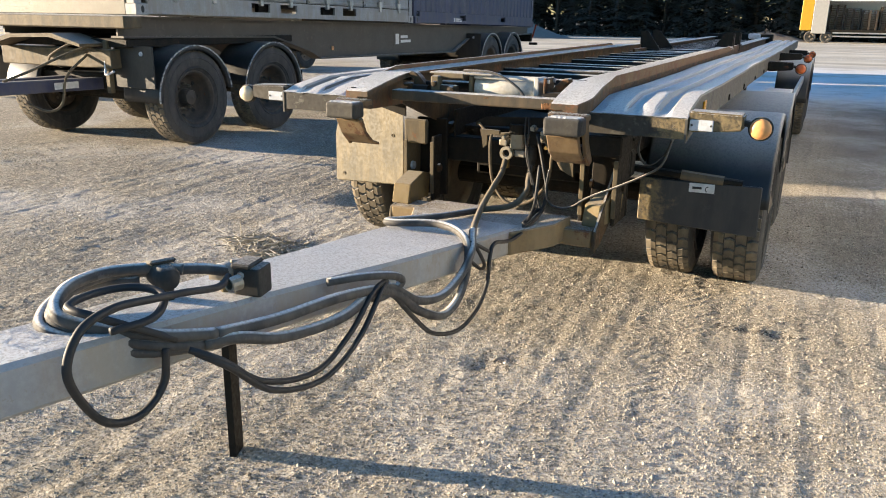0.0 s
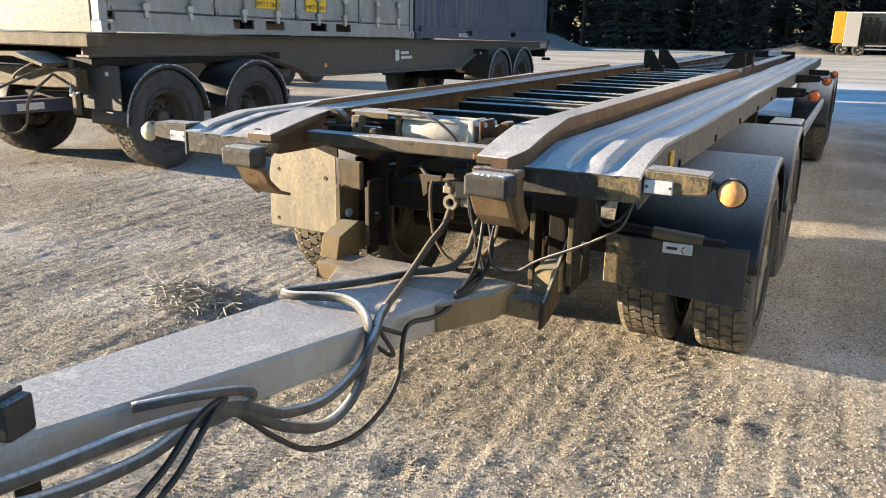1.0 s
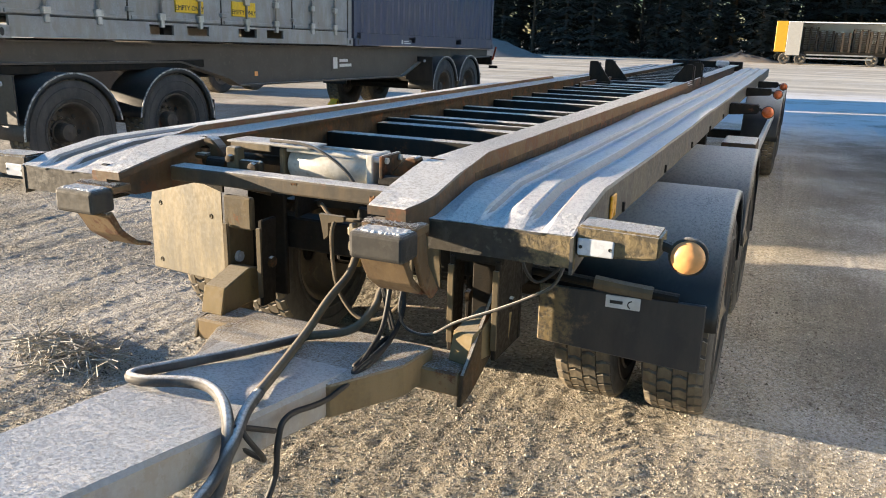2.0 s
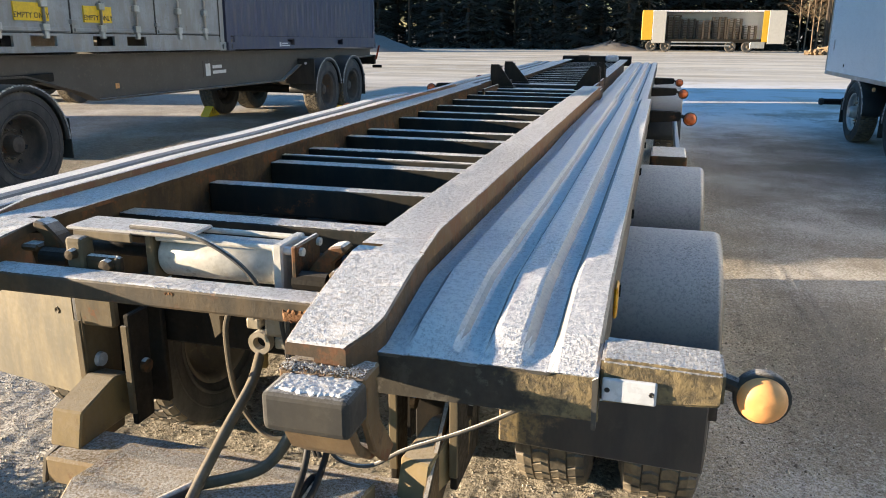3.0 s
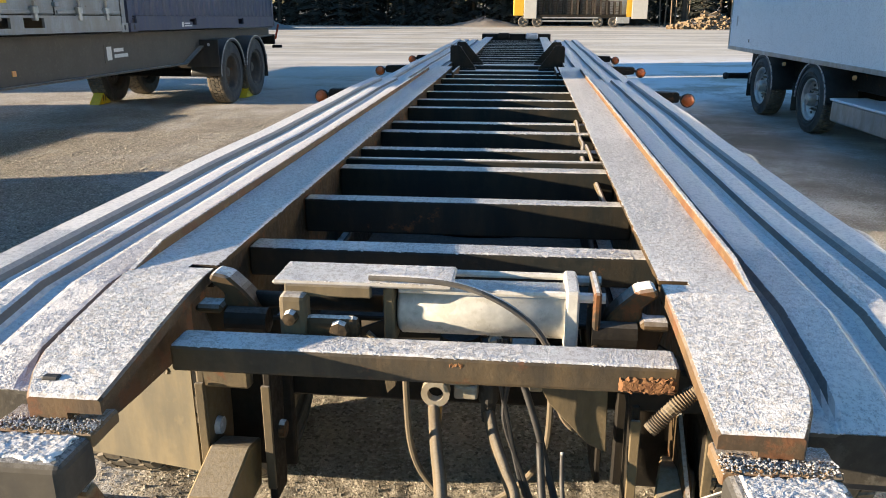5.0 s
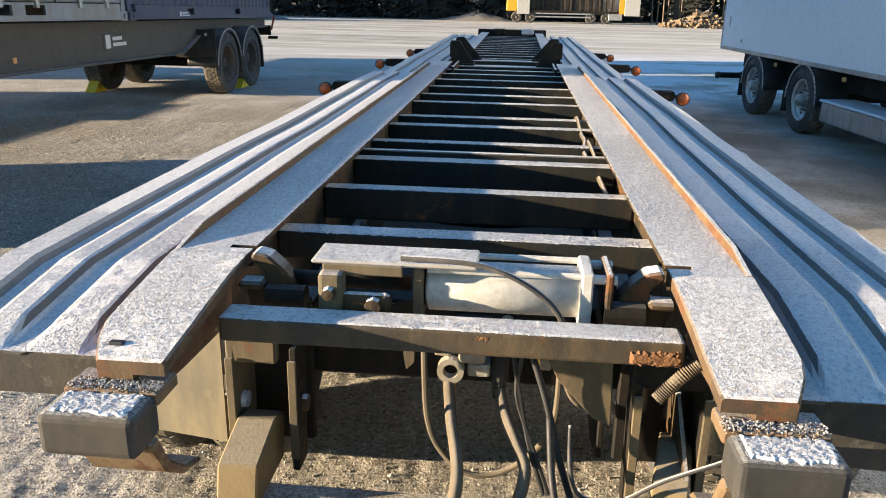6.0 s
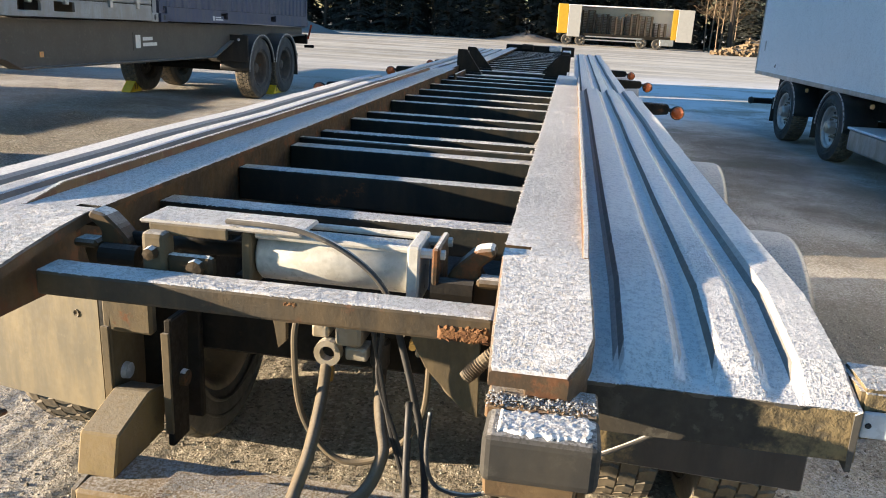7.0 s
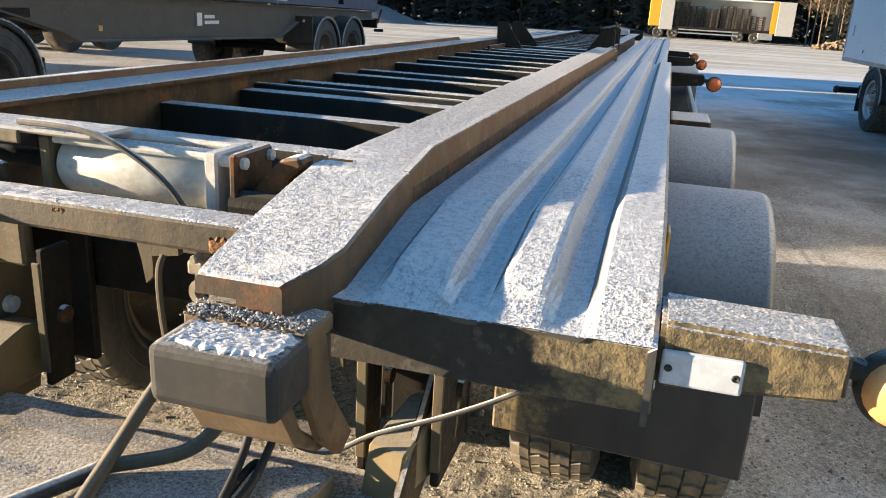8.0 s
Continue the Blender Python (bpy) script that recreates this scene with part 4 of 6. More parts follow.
for s in (-1, 1):
    for y in (1.40, 2.76):
        wheel(trailer, 0.455, 0.265, 0.265, (s * 1.150, y, 0.452), s, -0.02, turn=0.3 * y)
        wheel(trailer, 0.455, 0.265, 0.265, (s * 0.790, y, 0.452), s, -0.02, outer=False, turn=0.7 * y)
        guard(trailer, 0.505, (0, y, 0.455), *mirror(s, 0.642, 1.292), radians(-8 if y > 2 else 12), radians(172), M_GUARD)
    for y in (8.05, 9.40):
        wheel(trailer, 0.455, 0.265, 0.265, (s * 1.150, y, 0.452 + float(fall(y))), s, -0.02)
        guard(trailer, 0.505, (0, y, 0.455), *mirror(s, 0.90, 1.292), radians(-5), radians(180), M_GUARD)
    part("rear_axle_beam", box(*mirror(s, 0.10, 1.02), 8.0, 8.1, 0.40, 0.50, bevel=0.01), M_DARK, trailer)
    # front panel of the guard with its hanging flap, inner side forward
    inner, outer, low = (0.772, 0.802, 0.398) if s > 0 else (0.525, 0.715, 0.462)
    cx, cy = s * (0.958 if s > 0 else 0.912), (inner + outer) / 2
    yaw = math.degrees(math.atan2(outer - inner, 0.60)) * s
    fm = pose(cx, cy, 0, 0, 0, yaw)
    half = 0.300
    panel = box(-half, half, -0.007, 0.007, low, 0.66, bevel=0.005)
    for v in panel.verts:
        if v.co.z < 0.5:
            v.co.z += (half - v.co.x * s) * (0.06 if s > 0 else 0.10)
    fl = part("front_flap", panel, M_FLAP_MUD_SUN if s > 0 else M_FLAP, trailer, "black rubber flap with mud and a painted sunlit patch" if s > 0 else "dust-coated flap, sunlight put into its tan", at=fm)
    if s > 0:
        part("maker_plate", box(-0.050, 0.075, -0.012, -0.008, 0.606, 0.654, bevel=0.002), M_LABEL, fl, "small pale plate with worn print")
        part("print_bar", box(-0.034, 0.012, -0.0145, -0.0125, 0.624, 0.636), M_INK, fl)
        part("print_arc", lathe([(0, 0.012), (0, 0.016), (0.002, 0.016), (0.002, 0.012)], 12, Matrix.Translation((0.045, -0.0125, 0.626)) @ Matrix.Rotation(-math.pi / 2, 4, "Z"), True, radians(90), radians(160)), M_INK, fl)
        part("carrier_tube", tube([(0.60, 0.80, 0.70), (0.80, 0.79, 0.69), (1.02, 0.80, 0.675), (1.16, 0.81, 0.665)], 0.020, 12), M_DARK, trailer, "muddy guard carrier tube with tape")
        part("tape_wrap", tube([(0.86, 0.792, 0.688), (0.98, 0.798, 0.678), (1.07, 0.803, 0.672)], 0.027, 10), M_HOSE_TAN, trailer)
    else:
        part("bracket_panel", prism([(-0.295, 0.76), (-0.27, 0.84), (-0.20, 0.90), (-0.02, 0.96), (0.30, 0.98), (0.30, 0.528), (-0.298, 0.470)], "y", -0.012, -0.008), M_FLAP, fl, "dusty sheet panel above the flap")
        for x, z in ((-0.22, 0.52), (-0.20, 0.79), (0.22, 0.80)):
            part("panel_bolt", lathe([(0, 0.0), (0.006, 0.010), (0.0, 0.012)], 8, Matrix.Translation((x, -0.0105, z)) @ Matrix.Rotation(-math.pi / 2, 4, "Z")), M_TAN, fl)
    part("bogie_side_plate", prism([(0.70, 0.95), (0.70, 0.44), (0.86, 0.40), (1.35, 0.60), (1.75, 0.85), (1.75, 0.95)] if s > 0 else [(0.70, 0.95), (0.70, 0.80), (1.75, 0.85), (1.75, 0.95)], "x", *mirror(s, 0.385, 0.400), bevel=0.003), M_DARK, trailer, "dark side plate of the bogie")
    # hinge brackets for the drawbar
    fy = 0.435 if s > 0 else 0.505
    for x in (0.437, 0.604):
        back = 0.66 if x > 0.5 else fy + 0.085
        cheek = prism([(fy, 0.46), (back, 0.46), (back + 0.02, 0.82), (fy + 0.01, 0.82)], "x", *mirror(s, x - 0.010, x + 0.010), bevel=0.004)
        # tan for the cheek in the sun, near-black for those in shade
        ck = part("hinge_cheek", cheek, M_TAN if s < 0 and x > 0.5 else M_DARK, trailer, "hinge plate with a pin hole, sun or shade in its colour")
        # tan strip paints sunlight onto the cheek's front edge
        part("plate_edge", box(*mirror(s, x - 0.011, x + 0.011), fy - 0.006, fy + 0.003, 0.50, 0.79, bevel=0.002), M_TAN, ck, "pale strip standing for the sunlit front edge")
        # the white one at left stands for daylight through the pin hole
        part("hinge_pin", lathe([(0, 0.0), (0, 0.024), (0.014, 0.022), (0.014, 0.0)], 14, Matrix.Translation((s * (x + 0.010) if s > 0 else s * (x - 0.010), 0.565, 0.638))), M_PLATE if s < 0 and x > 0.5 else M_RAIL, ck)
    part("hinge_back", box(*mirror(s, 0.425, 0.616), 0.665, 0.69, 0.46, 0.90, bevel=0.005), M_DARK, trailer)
    # left head tan as if sunlit, right one near-black as if shaded
    part("hinge_head", box(*mirror(s, 0.480 if s < 0 else 0.42, 0.620), 0.515 if s < 0 else 0.45, 0.548 if s < 0 else 0.69, 0.770 if s < 0 else 0.80, 0.905, bevel=0.008), M_TAN if s < 0 else M_DARK, trailer, "dusty hinge head block, sun or shade in its colour")
for x in (-0.2, 0.0, 0.2):
    part("air_tank_strap", box(x - 0.02, x + 0.02, 1.02, 1.04, 0.60, 0.80), M_DARK, trailer)
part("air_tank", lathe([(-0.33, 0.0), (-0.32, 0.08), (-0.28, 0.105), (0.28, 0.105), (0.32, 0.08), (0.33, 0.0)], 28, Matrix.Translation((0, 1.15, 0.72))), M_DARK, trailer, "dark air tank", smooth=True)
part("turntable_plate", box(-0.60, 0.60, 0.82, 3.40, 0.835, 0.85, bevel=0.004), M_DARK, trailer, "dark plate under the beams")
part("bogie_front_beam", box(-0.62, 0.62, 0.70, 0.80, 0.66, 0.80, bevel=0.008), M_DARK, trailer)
# lamp box and side toolbox behind the second axle
part("tool_box", box(1.02, 1.24, 3.55, 3.95, 0.62, 0.90, bevel=0.015, segs=2), M_RAIL, trailer, "dusty grey steel side box")
part("side_rail", box(1.19, 1.225, 3.2, 7.6, 0.70, 0.78, bevel=0.006), M_ALU, trailer, "pale side guard rail")
for x in (-1, 1):
    part("support_leg", box(*mirror(x, 0.60, 0.72), 5.6, 5.72, 0.35, 1.0, bevel=0.01), M_DARK, trailer)

# ---- drawbar ----
drawbar = part("drawbar", bmesh.new(), M_BAR, trailer, "grey box-section drawbar rising forward, frosted on top")
bm = bmesh.new()
sections = ((0.30, 0.0, 0.30, 0.500), (-0.05, 0.0, 0.255, 0.517), (-0.40, 0.0, 0.228, 0.553), (-1.00, -0.01, 0.190, 0.622), (-1.60, -0.030, 0.145, 0.690), (-2.40, -0.055, 0.105, 0.776), (-3.20, -0.08, 0.09, 0.862), (-3.55, -0.09, 0.08, 0.90))
rings = []
for y, cx, hw, z in sections:
    h = 0.122
    c = 0.012
    rings.append([bm.verts.new((cx + px, y, z + pz)) for px, pz in ((-hw, -h + c), (-hw, -c), (-hw + c, 0), (hw - c, 0), (hw, -c), (hw, -h + c), (hw - c, -h), (-hw + c, -h))])
for a, b in zip(rings, rings[1:]):
    for i in range(8):
        bm.faces.new((a[i], a[(i + 1) % 8], b[(i + 1) % 8], b[i]))
bm.faces.new(rings[0])
bm.faces.new(rings[-1][::-1])
bmesh.ops.recalc_face_normals(bm, faces=bm.faces)
bm.to_mesh(drawbar.data)
bm.free()
part("eye", lathe([(-0.025, 0.04), (-0.025, 0.08), (0.025, 0.08), (0.025, 0.04)], 24, Matrix.Translation((-0.09, -3.62, 0.83)) @ Matrix.Rotation(math.pi / 2, 4, "Y"), True), M_DARK, drawbar, "forged towing eye")
head = [(-0.33, 0.34), (-0.36, 0.14), (-0.262, -0.08), (0.262, -0.08), (0.40, 0.16), (0.42, 0.34)]
part("drawbar_head", prism(head, "z", 0.400, 0.512, bevel=0.006), M_HEAD, drawbar, "wide frosted drawbar head with rust")
part("head_beam", box(-0.56, 0.553, 0.26, 0.44, 0.385, 0.470, bevel=0.008), M_HEAD, drawbar, "dusty cross beam of the drawbar head")
for s in (-1, 1):
    end = [(0.23, 0.365), (0.32, 0.38), (0.62, 0.50), (0.66, 0.72), (0.58, 0.73), (0.25, 0.47)] if s > 0 else [(0.25, 0.39), (0.60, 0.39), (0.62, 0.52), (0.50, 0.50), (0.27, 0.465)]
    part("head_end_plate", prism(end, "x", *mirror(s, 0.556, 0.574), bevel=0.004), M_TAN if s < 0 else M_RAIL, drawbar, "steel end plate of the head")
    stop = [(0.318, 0.47), (0.56, 0.47), (0.58, 0.60), (0.50, 0.62), (0.345, 0.575)]
    part("stop_block", prism(stop, "x", *mirror(s, 0.486, 0.590) if s < 0 else (0.472, 0.560), bevel=0.005, m=None if s < 0 else Matrix.Translation((0.516, 0.35, 0)) @ Matrix.Rotation(radians(-14), 4, "Z") @ Matrix.Translation((-0.516, -0.33, 0))), M_STOP, drawbar, "sandy painted stop block")
part("support_prop", prism([(-0.035, -0.006), (0.035, -0.006), (0.035, 0.62), (-0.035, 0.62)], "x", -0.012, 0.012, m=pose(-0.205, -1.455, 0.0, 0, 0, 20)), M_DARK, drawbar, "worn dark steel prop leg")


# ---- hoses and cables on the drawbar ----
def hose(name, pts, r, material, label, category="hose", n=9, per=8):
    ob = part(name, tube(pts, r, n, per), material, None, label, smooth=True)
    return tagged(ob, label, category)


# two air hoses and a cable from the couplings to the drawbar
hose("air_hose", [(-0.035, 0.590, 0.715), (-0.02, 0.50, 0.66), (0.012, 0.31, 0.625), (0.01, 0.17, 0.548), (0.09, -0.09, 0.542), (0.165, -0.29, 0.56)], 0.0155, M_HOSE_TAN, "dusty air hose rising from the drawbar to its coupling")
hose("air_hose", [(0.100, 0.625, 0.690), (0.118, 0.55, 0.655), (0.150, 0.44, 0.630), (0.172, 0.355, 0.605), (0.134, 0.265, 0.55), (0.0, 0.18, 0.530)], 0.0155, M_HOSE_TAN, "dusty air hose rising from the drawbar to its coupling")
hose("air_hose", [(0.165, -0.29, 0.56), (0.22, -0.42, 0.57), (0.265, -0.53, 0.54), (0.262, -0.62, 0.47), (0.262, -0.80, 0.44), (0.262, -1.00, 0.49), (0.245, -1.20, 0.60), (0.24, -1.45, 0.58), (0.22, -1.70, 0.61), (0.19, -1.85, 0.66), (0.15, -1.93, 0.665)], 0.017, M_HOSE, "thick frosted air hose tied along the drawbar")
hose("air_hose", [(0.0, 0.18, 0.530), (-0.095, -0.03, 0.537), (-0.190, -0.25, 0.555), (-0.215, -0.38, 0.575), (-0.15, -0.42, 0.585), (0.05, -0.37, 0.59), (0.23, -0.50, 0.57), (0.27, -0.62, 0.42), (0.27, -0.78, 0.36), (0.27, -0.98, 0.44), (0.25, -1.18, 0.58), (0.235, -1.42, 0.64), (0.20, -1.70, 0.66), (0.165, -1.90, 0.685)], 0.017, M_HOSE, "frosted air hose looped over the drawbar")
hose("electric_cable", [(0.17, 0.50, 0.88), (0.22, 0.46, 0.74), (0.26, 0.42, 0.60), (0.30, 0.20, 0.535), (0.285, -0.10, 0.49), (0.275, -0.30, 0.52), (0.275, -0.353, 0.472), (0.275, -0.376, 0.363), (0.275, -0.46, 0.285), (0.275, -0.605, 0.251), (0.275, -0.75, 0.270), (0.275, -0.912, 0.335), (0.27, -1.04, 0.44), (0.26, -1.107, 0.51), (0.25, -1.18, 0.585)], 0.009, M_WIRE, "thin black cable hanging in a loop", "cable", 7)
hose("electric_cable", [(0.25, -1.20, 0.625), (0.26, -1.30, 0.612), (0.262, -1.43, 0.530), (0.262, -1.613, 0.478), (0.26, -1.837, 0.545), (0.25, -1.976, 0.660), (0.20, -2.03, 0.70)], 0.009, M_WIRE, "thin black cable hanging in a loop", "cable", 7)
hose("electric_cable", [(0.25, -1.19, 0.62), (0.272, -1.28, 0.595), (0.275, -1.41, 0.500), (0.275, -1.60, 0.450), (0.272, -1.82, 0.515), (0.26, -1.965, 0.640), (0.21, -2.02, 0.69)], 0.009, M_WIRE, "thin black cable hanging in a loop", "cable", 7)
hose("tie_strap", [(0.20, -0.40, 0.560), (0.26, -0.48, 0.555), (0.285, -0.44, 0.47), (0.25, -0.40, 0.43), (0.21, -0.46, 0.50), (0.24, -0.50, 0.57), (0.27, -0.36, 0.50)], 0.008, M_WIRE, "black tie round the hoses", "tie", 7)
hose("tie_strap", [(0.16, -1.40, 0.665), (0.23, -1.30, 0.665), (0.262, -1.16, 0.63), (0.255, -1.10, 0.585), (0.245, -1.22, 0.57), (0.235, -1.30, 0.60)], 0.014, M_HOSE, "dark rubber tie round the hoses", "tie", 8)
hose("tie_strap", [(0.225, 0.40, 0.74), (0.235, 0.34, 0.62), (0.25, 0.27, 0.56), (0.28, 0.12, 0.535), (0.285, 0.03, 0.515), (0.30, 0.10, 0.53), (0.295, 0.25, 0.54), (0.27, 0.26, 0.54), (0.275, 0.05, 0.525)], 0.009, M_WIRE, "black tie hanging from the cables", "tie", 7)
# coiled ends lying on the drawbar
hose("coiled_hose", [(0.165, -1.90, 0.685), (0.11, -2.02, 0.715), (0.02, -2.13, 0.755), (-0.06, -2.17, 0.79), (-0.15, -2.07, 0.805), (-0.17, -1.94, 0.805), (-0.10, -1.84, 0.80), (-0.04, -1.79, 0.79)], 0.016, M_HOSE, "frosted hose coil lying on the drawbar")
hose("coiled_hose", [(0.15, -1.92, 0.66), (0.09, -2.05, 0.70), (0.0, -2.14, 0.745), (-0.09, -2.16, 0.775), (-0.17, -2.04, 0.79), (-0.18, -1.92, 0.79), (-0.11, -1.82, 0.785), (-0.02, -1.72, 0.775), (0.05, -1.62, 0.735)], 0.016, M_HOSE, "frosted hose coil lying on the drawbar")
hose("coiled_hose", [(0.16, -1.88, 0.65), (0.08, -2.06, 0.68), (-0.02, -2.17, 0.735), (-0.11, -2.18, 0.76), (-0.20, -2.06, 0.77), (-0.20, -1.94, 0.77), (-0.13, -1.86, 0.765)], 0.014, M_HOSE, "frosted hose coil lying on the drawbar")
hose("coiled_cable", [(0.055, -1.72, 0.765), (0.09, -1.80, 0.765), (0.115, -1.94, 0.80), (0.12, -2.05, 0.82), (0.12, -2.16, 0.835), (0.12, -2.25, 0.815), (0.12, -2.295, 0.739), (0.12, -2.264, 0.645), (0.12, -2.206, 0.574), (0.12, -2.119, 0.552), (0.12, -2.043, 0.598), (0.12, -2.025, 0.685)], 0.010, M_WIRE, "black cable hanging in a round loop", "cable", 8)
hose("coiled_cable", [(0.13, -2.00, 0.70), (0.06, -2.14, 0.79), (-0.03, -2.16, 0.81), (-0.05, -2.06, 0.81), (0.0, -1.99, 0.81), (0.08, -1.98, 0.80), (0.13, -2.06, 0.78), (0.10, -2.16, 0.775)], 0.010, M_WIRE, "black cable loop on the drawbar", "cable", 8)
plug = thing("cable_plug", "black square plug with a spring lid on the drawbar", "plug", at=(0.075, -1.645, 0.695), turn=12)
part("plug_body", box(-0.041, 0.041, -0.037, 0.041, 0.0, 0.086, bevel=0.008, segs=2), M_RUBBER, plug)
part("plug_lid", box(-0.044, 0.016, -0.043, 0.043, 0.082, 0.097, bevel=0.005), M_RUBBER, plug)
part("plug_neck", lathe([(-0.085, 0.014), (-0.085, 0.020), (-0.05, 0.022), (-0.045, 0.0)], 14, Matrix.Translation((0.008, -0.014, 0.053)) @ Matrix.Rotation(radians(70), 4, "Z")), M_ALLOY, plug)
part("plug_screw", lathe([(0, 0.0), (0.004, 0.009), (0.0, 0.011)], 10, Matrix.Translation((-0.016, -0.0375, 0.064)) @ Matrix.Rotation(-math.pi / 2, 4, "Z")), M_ALU, plug)
coup = thing("hose_coupling", "black hose coupling head with open flap", "coupling", at=(-0.075, -1.83, 0.73), turn=-25)
part("coupling_body", lathe([(-0.07, 0.0), (-0.07, 0.022), (-0.03, 0.036), (0.03, 0.036), (0.055, 0.026), (0.055, 0.0)], 18, Matrix.Translation((0, 0, 0.050))), M_RUBBER, coup, smooth=True)
part("coupling_flap", box(-0.05, 0.04, -0.035, 0.035, 0.080, 0.094, bevel=0.006, m=Matrix.Rotation(radians(-14), 4, "Y")), M_RUBBER, coup)
part("coupling_foot", box(-0.03, 0.03, -0.02, 0.02, -0.03, 0.03, bevel=0.008), M_RUBBER, coup)
coup2 = thing("hose_coupling", "frosted metal hose coupling lying on the drawbar", "coupling", at=(0.01, -1.66, 0.71), turn=40)
part("coupling_body", lathe([(-0.06, 0.0), (-0.06, 0.02), (0.0, 0.03), (0.02, 0.022), (0.06, 0.022), (0.06, 0.0)], 16, Matrix.Translation((0, 0, 0.045))), M_ALLOY, coup2, smooth=True)
part("coupling_lever", box(0.0, 0.075, -0.012, 0.012, 0.065, 0.080, bevel=0.005), M_ALLOY, coup2)
part("coupling_foot", box(-0.03, 0.03, -0.018, 0.018, -0.02, 0.035, bevel=0.006), M_STOP, coup2)

# valves and lines under the front cross tube
valve = part("brake_valve", box(-0.010, 0.062, 0.575, 0.70, 0.775, 0.872, bevel=0.012, segs=2), M_ALLOY, trailer, "dusty alloy brake valve block")
part("valve_cap", lathe([(0.0, 0.03), (0.0, 0.05), (0.05, 0.05), (0.05, 0.0)], 18, Matrix.Translation((0.03, 0.60, 0.86)) @ Matrix.Rotation(-math.pi / 2, 4, "Y")), M_DARK, valve)
for x, y, z in ((-0.030, 0.590, 0.752),):
    g = part("coupling_ring", lathe([(-0.014, 0.020), (-0.014, 0.036), (0.014, 0.036), (0.014, 0.020)], 18, Matrix.Translation((x, y, z)) @ Matrix.Rotation(-math.pi / 2, 4, "Z"), True), M_ALLOY, valve, "open coupling ring")
    part("coupling_nut", lathe([(-0.035, 0.0), (-0.035, 0.016), (0.012, 0.018), (0.012, 0.0)], 6, Matrix.Translation((x, y, z - 0.045)) @ Matrix.Rotation(-math.pi / 2, 4, "Y")), M_BRASS, g)
relay = part("relay_valve", box(0.078, 0.150, 0.60, 0.68, 0.80, 0.88, bevel=0.010, segs=2), M_DARK, trailer, "dusty relay valve with fittings")
for x, z, r0, deep in ((0.165, 0.84, 0.020, 0.06), (0.195, 0.80, 0.014, 0.05), (-0.045, 0.835, 0.016, 0.05), (0.035, 0.888, 0.022, 0.04), (0.115, 0.895, 0.018, 0.05)):
    part("fitting", lathe([(-deep, 0.0), (-deep, r0 * 0.7), (-deep * 0.5, r0 * 0.7), (-deep * 0.5, r0), (0.0, r0), (0.0, 0.0)], 8, Matrix.Translation((x, 0.62, z)) @ Matrix.Rotation(math.pi / 2, 4, "Z")), M_ALLOY if r0 > 0.015 else M_BRASS, relay)
for x0, x1, z0, z1 in ((0.015, 0.075, 0.735, 0.772), (-0.075, -0.030, 0.79, 0.825), (0.155, 0.215, 0.855, 0.885), (0.20, 0.235, 0.765, 0.80)):
    part("valve_piece", box(x0, x1, 0.585, 0.65, z0, z1, bevel=0.007, segs=2), M_ALLOY, relay)
part("valve_bracket", prism([(-0.22, 0.885), (0.28, 0.905), (0.28, 0.93), (0.20, 0.955), (-0.15, 0.94), (-0.22, 0.91)], "y", 0.60, 0.608, bevel=0.002), M_DARK, trailer, "dark carrier plate of the valves")
part("fork_bracket", prism([(-0.16, 0.88), (-0.05, 0.88), (-0.05, 0.86), (-0.12, 0.85), (-0.12, 0.80), (-0.14, 0.78), (-0.15, 0.84)], "y", 0.52, 0.54), M_TAN, trailer)
part("air_line", tube([(-0.095, 0.54, 0.87), (-0.091, 0.50, 0.81), (-0.080, 0.50, 0.649), (-0.04, 0.50, 0.554), (0.037, 0.49, 0.500), (0.14, 0.50, 0.520), (0.235, 0.50, 0.636), (0.251, 0.51, 0.796), (0.25, 0.55, 0.86)], 0.008, 8), M_HOSE_TAN, trailer, "dusty thin air line in a loop")
for dx in (0.0, 0.013):
    part("black_cable", tube([(0.128 + dx, 0.44, 0.97), (0.132 + 1.5 * dx, 0.42, 0.89), (0.152 - 0.6 * dx, 0.42, 0.781), (0.181 + 0.6 * dx, 0.415, 0.645), (0.222 + dx, 0.40, 0.520)], 0.006, 8), M_WIRE, trailer, "black cable hanging down")
part("air_line", tube([(-0.20, 0.60, 0.90), (-0.14, 0.58, 0.86), (-0.05, 0.58, 0.855), (0.05, 0.58, 0.87)], 0.008, 8), M_HOSE_TAN, trailer)
part("air_line", tube([(0.265, 0.56, 0.82), (0.275, 0.54, 0.74), (0.31, 0.53, 0.70), (0.345, 0.54, 0.705)], 0.006, 8), M_HOSE_TAN, trailer)
part("hanging_bracket", prism([(0.205, 0.879), (0.374, 0.881), (0.381, 0.681), (0.338, 0.7), (0.245, 0.8)], "y", 0.470, 0.480, bevel=0.002), M_TAN, trailer, "dusty triangular bracket plate")
conduit = curve_points([(0.462, 0.052, 1.068), (0.436, 0.046, 1.048), (0.410, 0.040, 1.022), (0.390, 0.036, 1.000)], 14)
bm = bmesh.new()
add_tube(bm, conduit, lambda u: 0.0125 + 0.0022 * math.sin(u * 40 * math.pi), 12)
bmesh.ops.recalc_face_normals(bm, faces=bm.faces)
part("spring_hose", bm, M_HOSE_TAN, trailer, "grey corrugated conduit end")
